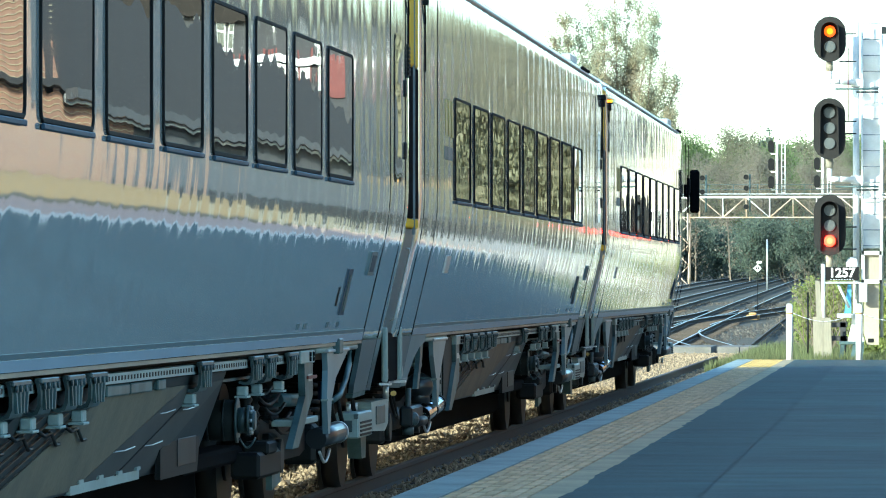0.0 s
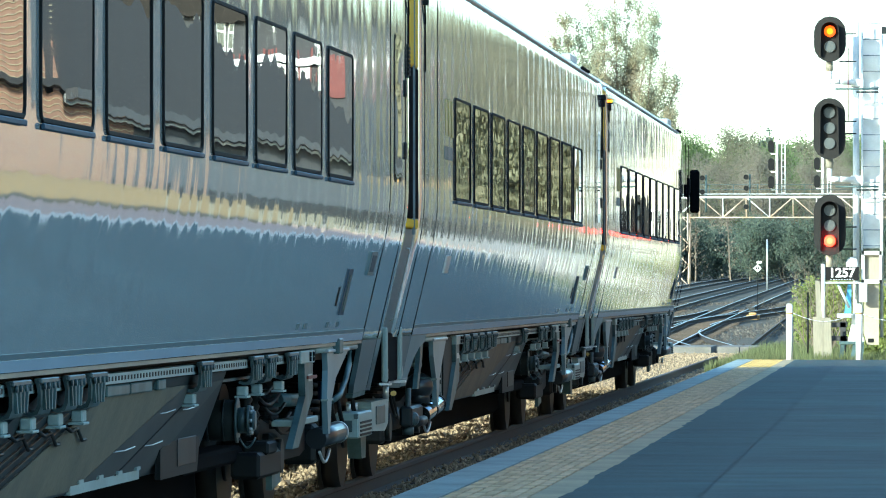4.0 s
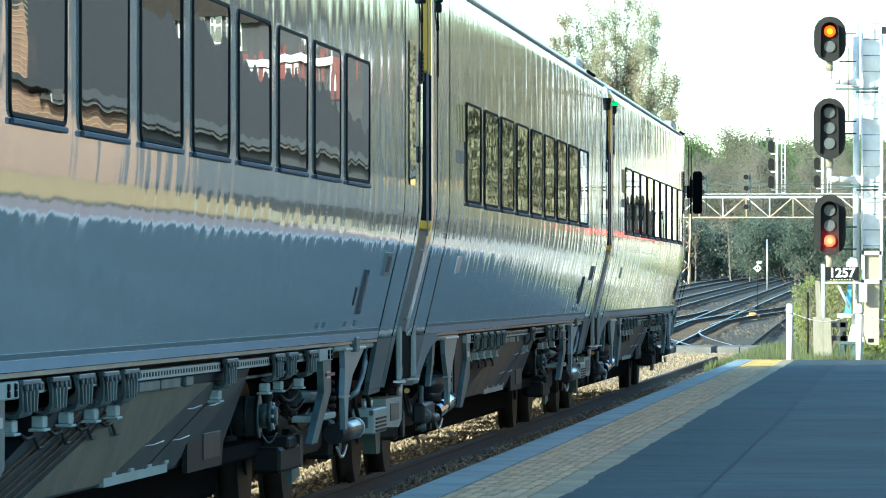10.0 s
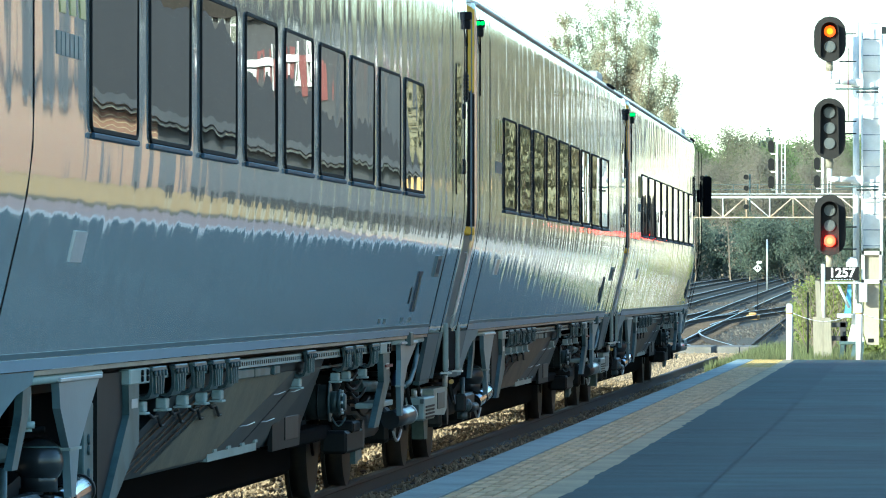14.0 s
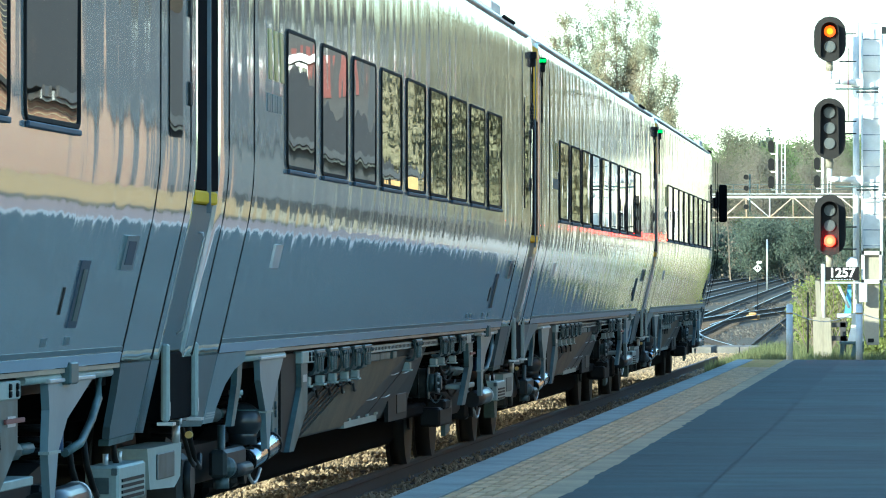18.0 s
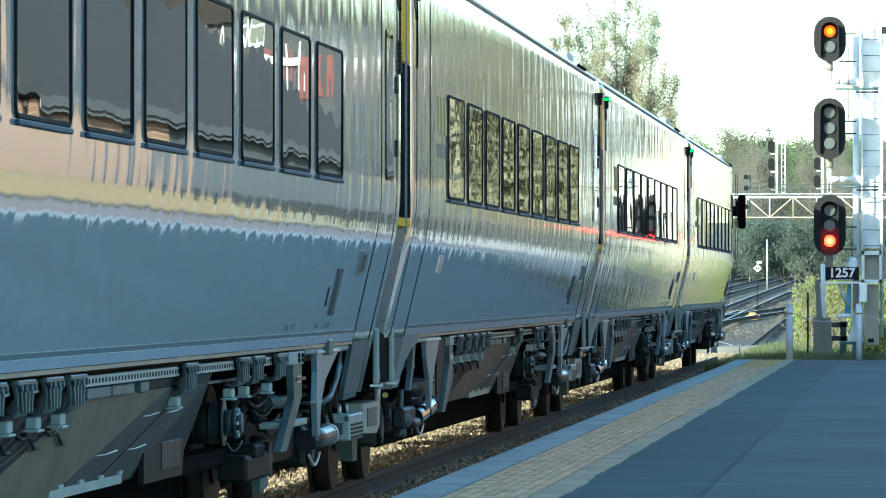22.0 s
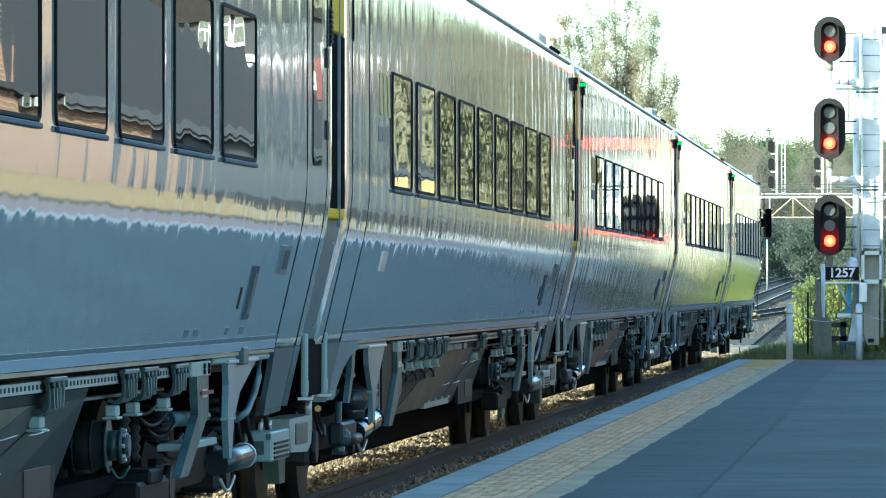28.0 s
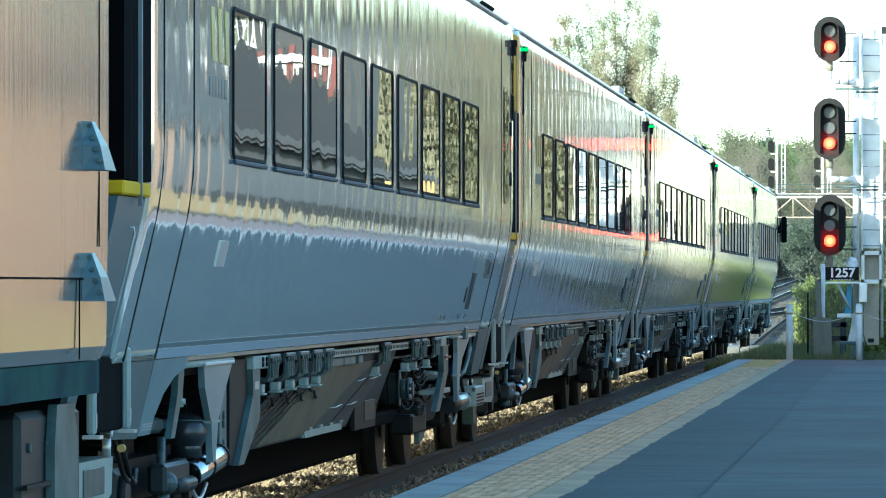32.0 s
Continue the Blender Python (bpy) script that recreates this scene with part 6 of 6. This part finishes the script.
# ---- station side, seen mirrored in the train ----
def station():
    st = thing("station_building", None, None, "long red brick station building with a slate roof", "building")
    bm = BM()
    box(bm, 9.6, 18.4, 40.0, 89.0, -0.2, 4.05)
    wall = part("wall", bm, M["brick"], st, "sunlit red brick wall")
    bm = BM()
    box(bm, 9.62, 18.4, 89.003, 139.0, -0.2, 4.05)
    part("boarded_wall", bm, M["shed"], st, "dark grey boarded wall")
    bm = BM()
    for k in range(53):
        box(bm, 9.588, 9.6, 40.0, 89.0, 0.0 + 0.076 * k, 0.012 + 0.076 * k)
    part("brick_joints", bm, M["beige_conc"], wall, "pale mortar courses", "stuff")
    bm = BM()
    vs = [bm.verts.new(p) for p in ((9.42, 39.2, 4.1), (18.6, 39.2, 4.1), (18.6, 139.4, 4.1), (9.42, 139.4, 4.1), (14.0, 46.0, 7.5), (14.0, 129.0, 7.5))]
    for q in ((0, 1, 4), (1, 2, 5, 4), (2, 3, 5), (3, 0, 4, 5), (0, 3, 2, 1)):
        bm.faces.new([vs[i] for i in q])
    roof = part("roof", bm, M["slate"], st, "dark grey slate hip roof")
    for nm, x0, x1, z0, z1, mat in (("gutter", 9.28, 9.41, 4.0, 4.14, "shed"), ("fascia", 9.425, 9.46, 3.96, 4.08, "bead"), ("soffit", 9.47, 9.58, 3.98, 4.06, "shed")):
        bm = BM()
        box(bm, x0, x1, 78.0, 139.2, z0, z1)
        part(nm, bm, M[mat], roof)
    bm = BM()
    prism(bm, [(40.0, 4.055), (77.0, 4.055), (77.0, 4.7), (74.0, 5.6), (40.0, 5.6)], "x", 9.6, 10.4)
    part("gable", bm, M["brick"], st, "brick gable above the eaves")
    bm = BM()
    for k in range(20):
        box(bm, 9.588, 9.6, 40.0, 76.8, 4.07 + 0.076 * k, 4.082 + 0.076 * k)
    part("brick_joints", bm, M["beige_conc"], wall, "pale mortar courses", "stuff")
    return st


station()
bm = BM()
prism(bm, [(9.30, 0.10), (9.55, 0.10), (9.54, 1.25), (9.49, 1.32), (9.36, 1.32), (9.31, 1.25)], "y", 97.0, 139.0)
thing("planter_wall", bm, M["planter"], "long low dark boarded planter before the building", "planter")
ys = thing("yellow_sign", None, None, "yellow sign board on a grey post beyond the platform", "sign")
bm = BM()
box(bm, 8.42, 8.80, 125.0, 125.03, 3.52, 3.80, 0.008)
part("board", bm, M["gold"], ys, "yellow enamel board")
bm = BM()
tube(bm, (8.6, 125.06, -0.1), (8.6, 125.06, 3.7), 0.03, n=10)
part("post", bm, M["alu"], ys)
# far house whose end wall faces down the line
hs = thing("far_house", None, None, "dark shingled house with white windows and red siding", "house")
bm = BM()
box(bm, 17.0, 31.0, 200.0, 216.0, -0.2, 10.6)
part("wall", bm, M["shed"], hs, "dark shingled wall")
bm = BM()
prism(bm, [(16.7, 10.603), (31.3, 10.603), (24.0, 12.6)], "y", 199.6, 216.4)
part("roof", bm, M["slate"], hs)
for x0, x1, z0, z1 in ((17.65, 18.35, 7.9, 9.3), (19.15, 19.5, 8.5, 9.6), (20.25, 20.6, 8.7, 9.5)):
    bm = BM()
    box(bm, x0, x1, 199.9, 199.996, z0, z1)
    part("siding", bm, M["red"], hs, "red siding panel")
bm = BM()
box(bm, 18.4, 22.0, 199.7, 199.996, 9.05, 9.30)
part("fascia", bm, M["white"], hs, "white fascia board")
for x0, x1, z0, z1 in ((18.45, 18.75, 8.2, 9.8), (19.55, 20.2, 8.3, 9.0), (20.75, 21.5, 9.6, 11.0), (22.3, 22.65, 9.5, 11.4)):
    bm = BM()
    box(bm, x0, x1, 199.88, 199.994, z0, z1)
    w = part("window", bm, M["white"], hs, "white window frame")
    bm = BM()
    box(bm, x0 + 0.10, x1 - 0.10, 199.85, 199.878, z0 + 0.14, z0 + (z1 - z0) * 0.48)
    part("pane", bm, M["glass"], w)
    bm = BM()
    box(bm, x0 + 0.10, x1 - 0.10, 199.85, 199.878, z0 + (z1 - z0) * 0.54, z1 - 0.14)
    part("pane", bm, M["glass"], w)

# unseen pale clapboard house, added beyond the gravel lot to brighten the mirrored coaches
ph = thing("reflector_house", None, None, "unseen cream clapboard house added to brighten the coach reflections", "house")
bm = BM()
box(bm, 5.9, 8.5, 200.0, 212.0, -0.2, 7.4)
pw = part("wall", bm, M["cream_board"], ph, "sunlit cream clapboard wall")
bm = BM()
for k in range(50):
    prism(bm, [(199.998, 0.10 + 0.145 * k), (199.978, 0.10 + 0.145 * k), (199.998, 0.24 + 0.145 * k)], "x", 5.9, 8.5)
part("clapboards", bm, M["cream_board"], pw, "", "stuff")
bm = BM()
prism(bm, [(5.7, 7.403), (8.7, 7.403), (7.2, 8.9)], "y", 199.7, 212.3)
part("roof", bm, M["slate"], ph, "dark pitched roof")
for x0, z0 in ((6.25, 2.9), (7.55, 2.9), (7.55, 5.3)):
    bm = BM()
    box(bm, x0, x0 + 0.5, 199.93, 199.976, z0, z0 + 1.25, 0.01)
    w = part("window", bm, M["white"], ph, "white window frame")
    bm = BM()
    box(bm, x0 + 0.07, x0 + 0.43, 199.905, 199.928, z0 + 0.08, z0 + 1.17)
    part("pane", bm, M["glass"], w)

# ---- paving pieces, ties and ballast ----
def paver_mesh(w, l):
    bm = BM()
    box(bm, -w / 2, w / 2, -l / 2, l / 2, -0.02, 0.0)
    top = [f for f in bm.faces if f.calc_center_median().z > -0.001]
    r = bmesh.ops.inset_region(bm, faces=top, thickness=0.006, depth=0.003)
    return mesh_of("paver", bm, M["tactile"])


PW, PL = 0.082, 0.24
pav = paver_mesh(PW - 0.014, PL - 0.04)
pr = random.Random(9)
tile = [tuple(v.co) for v in pav.vertices]
faces = [tuple(p.vertices) for p in pav.polygons]
rv, rf = ([], []), ([], [])
for row in range(int((PLAT_END - 36.0) / PL)):
    y = 36.0 + PL * (row + 0.5)
    for k in range(7):
        x = 2.045 + PW * (k + 0.5) + pr.uniform(-0.002, 0.002)
        yy = y + (PL / 2 if k % 2 else 0.0)
        if yy > PLAT_END - 0.1:
            continue
        z = PLAT_Z + pr.uniform(-0.002, 0.002)
        if 38.5 < yy < 48.5:
            ob = part("paver", pav, None, tact)
            ob.matrix_basis = pose(x, yy, z, pr.uniform(-0.6, 0.6), pr.uniform(-0.8, 0.8), pr.uniform(-0.6, 0.6))
        else:
            # yellow past 103.5 m paints in the sunlight beyond the train's shadow
            j = 1 if yy > 103.5 else 0
            b0 = len(rv[j])
            rv[j].extend((x + a, yy + b, z + c) for a, b, c in tile)
            rf[j].extend(tuple(b0 + i for i in f) for f in faces)
for j, (mat, lab) in enumerate((("tactile", "worn tactile pavers"), ("tactile_yellow", "tactile pavers coloured yellow as if sunlit"))):
    me = bpy.data.meshes.new("paving")
    me.from_pydata(rv[j], [], rf[j])
    me.materials.append(M[mat])
    part("paving", me, None, tact, lab, "stuff")

# ragged edge of the asphalt over the margin, and its joints
bm = BM()
ys = [34 + 0.35 * k for k in range(230)]
rows = [[(2.84 + 0.04 * noise.noise(Vector((0, y * 1.7, 0))) + 0.03 * noise.noise(Vector((5, y * 0.35, 0))), y, PLAT_Z + 0.0015), (3.75 + 0.012 * noise.noise(Vector((9, y * 0.8, 0))), y, PLAT_Z + 0.0015)] for y in ys]
loft(bm, rows, closed=False, caps=False)
part("asphalt_edge", bm, M["asphalt_new"], asph, "darker strip of newer asphalt with a ragged edge")
bm = BM()
for y0 in range(36, 114, 2):
    x = 3.756 + 0.01 * math.sin(y0 * 0.7)
    x2 = 3.756 + 0.01 * math.sin((y0 + 2) * 0.7)
    vs = [bm.verts.new(p) for p in ((x - 0.002, y0, 0.1335), (x + 0.002, y0, 0.1335), (x2 + 0.002, y0 + 2, 0.1335), (x2 - 0.002, y0 + 2, 0.1335))]
    bm.faces.new(vs)
part("asphalt_joint", bm, M["shed"], asph, "dark joint in the asphalt")
bm = BM()
box(bm, -1.3, 1.3, -0.11, 0.11, -0.19, -0.155, 0.01)
tie = mesh_of("tie", bm, M["tie"])
for k in range(290):
    ob = part("tie", tie, None, main_track)
    ob.location = (pr.uniform(-0.03, 0.03), 36.0 + 0.53 * k, rise(36.0 + 0.53 * k))

for x0, bend in ((-4.3, 0.00002), (-8.6, 0.00004), (-13.2, 0.00006)):
    tv, tf = [], []
    for k in range(300):
        y = 120 + 0.6 * k
        x = track_x(x0, y, bend)
        b0 = len(tv)
        tv += [(x + a, y + c, z + rise(y)) for a in (-1.3, 1.3) for c in (-0.11, 0.11) for z in (-0.3, -0.15)]
        tf += [tuple(b0 + i for i in q) for q in ((0, 1, 3, 2), (4, 6, 7, 5), (0, 4, 5, 1), (2, 3, 7, 6), (1, 5, 7, 3))]
    me = bpy.data.meshes.new("far_ties")
    me.from_pydata(tv, [], tf)
    me.materials.append(M["tie"])
    tagged(new("far_ties", me), "old timber ties under a far track", "railway ties", kind="stuff")

rs = np.random.default_rng(4)


def ballast(n, x0, x1, y0, y1, power, name, label):
    base = np.array([(1, 0, 0), (-1, 0, 0), (0, 1, 0), (0, -1, 0), (0, 0, 1), (0, 0, -1)], float)
    fc = np.array([(0, 2, 4), (2, 1, 4), (1, 3, 4), (3, 0, 4), (2, 0, 5), (1, 2, 5), (3, 1, 5), (0, 3, 5)])
    y = y0 + (y1 - y0) * rs.random(n) ** power
    x = rs.uniform(x0, x1, n)
    size = rs.uniform(0.012, 0.030, n)
    v = base[None] * rs.uniform(0.6, 1.3, (n, 6, 1)) * size[:, None, None]
    v = v + rs.normal(size=(n, 6, 3)) * 0.25 * size[:, None, None]
    z = -0.163 + rs.uniform(0, 0.02, n) + np.where(np.abs(x) > 1.5, -0.03, 0.0)
    v = v + np.stack([x, y, z], 1)[:, None]
    f = (fc[None] + 6 * np.arange(n)[:, None, None]).reshape(-1, 3)
    me = bpy.data.meshes.new(name)
    me.from_pydata(v.reshape(-1, 3).tolist(), [], f.tolist())
    me.materials.append(M["ballast"])
    tagged(new(name, me), label, "ballast", kind="stuff")


bm = BM()
rows = [[(-3.0, y, -0.30), (-2.0, y, -0.170), (1.0, y, -0.165), (1.71, y, -0.20)] for y in (-60, 20, 60, 100, 140)]
loft(bm, rows, closed=False, caps=False)
thing("ballast_bed", bm, M["ballast"], "bed of tan crushed stone under the track", "ballast", kind="structure")
ballast(48000, -3.2, 1.68, 40.0, 150.0, 1.5, "ballast", "loose tan crushed stone between the rails")


def heaps(n):
    """Coarse stone and clods over the junction, too many to count."""
    y = rs.uniform(125, 330, n)
    x = rs.uniform(-16, 1.2, n)
    keep = np.sin(x * 0.9 + 0.05 * y) + np.sin(y * 0.13 - x * 0.4) + rs.random(n) * 2.0 > 0.4
    x, y = x[keep], y[keep]
    n = len(x)
    base = np.array([(1, 0, 0), (-0.5, 0.87, 0), (-0.5, -0.87, 0), (0, 0, 1)], float)
    fc = np.array([(0, 1, 3), (1, 2, 3), (2, 0, 3)])
    size = rs.uniform(0.03, 0.10, n)
    v = base[None] * rs.uniform(0.6, 1.4, (n, 4, 1)) * size[:, None, None]
    z = -0.25 + np.array([rise(t) for t in y])
    v = v + np.stack([x, y, z], 1)[:, None]
    me = bpy.data.meshes.new("junction_stone")
    me.from_pydata(v.reshape(-1, 3).tolist(), [], (fc[None] + 4 * np.arange(n)[:, None, None]).reshape(-1, 3).tolist())
    me.materials.append(M["stone_dark"])
    tagged(new("junction_stone", me), "coarse stone between the far tracks", "ballast", kind="stuff")


heaps(40000)

motions()
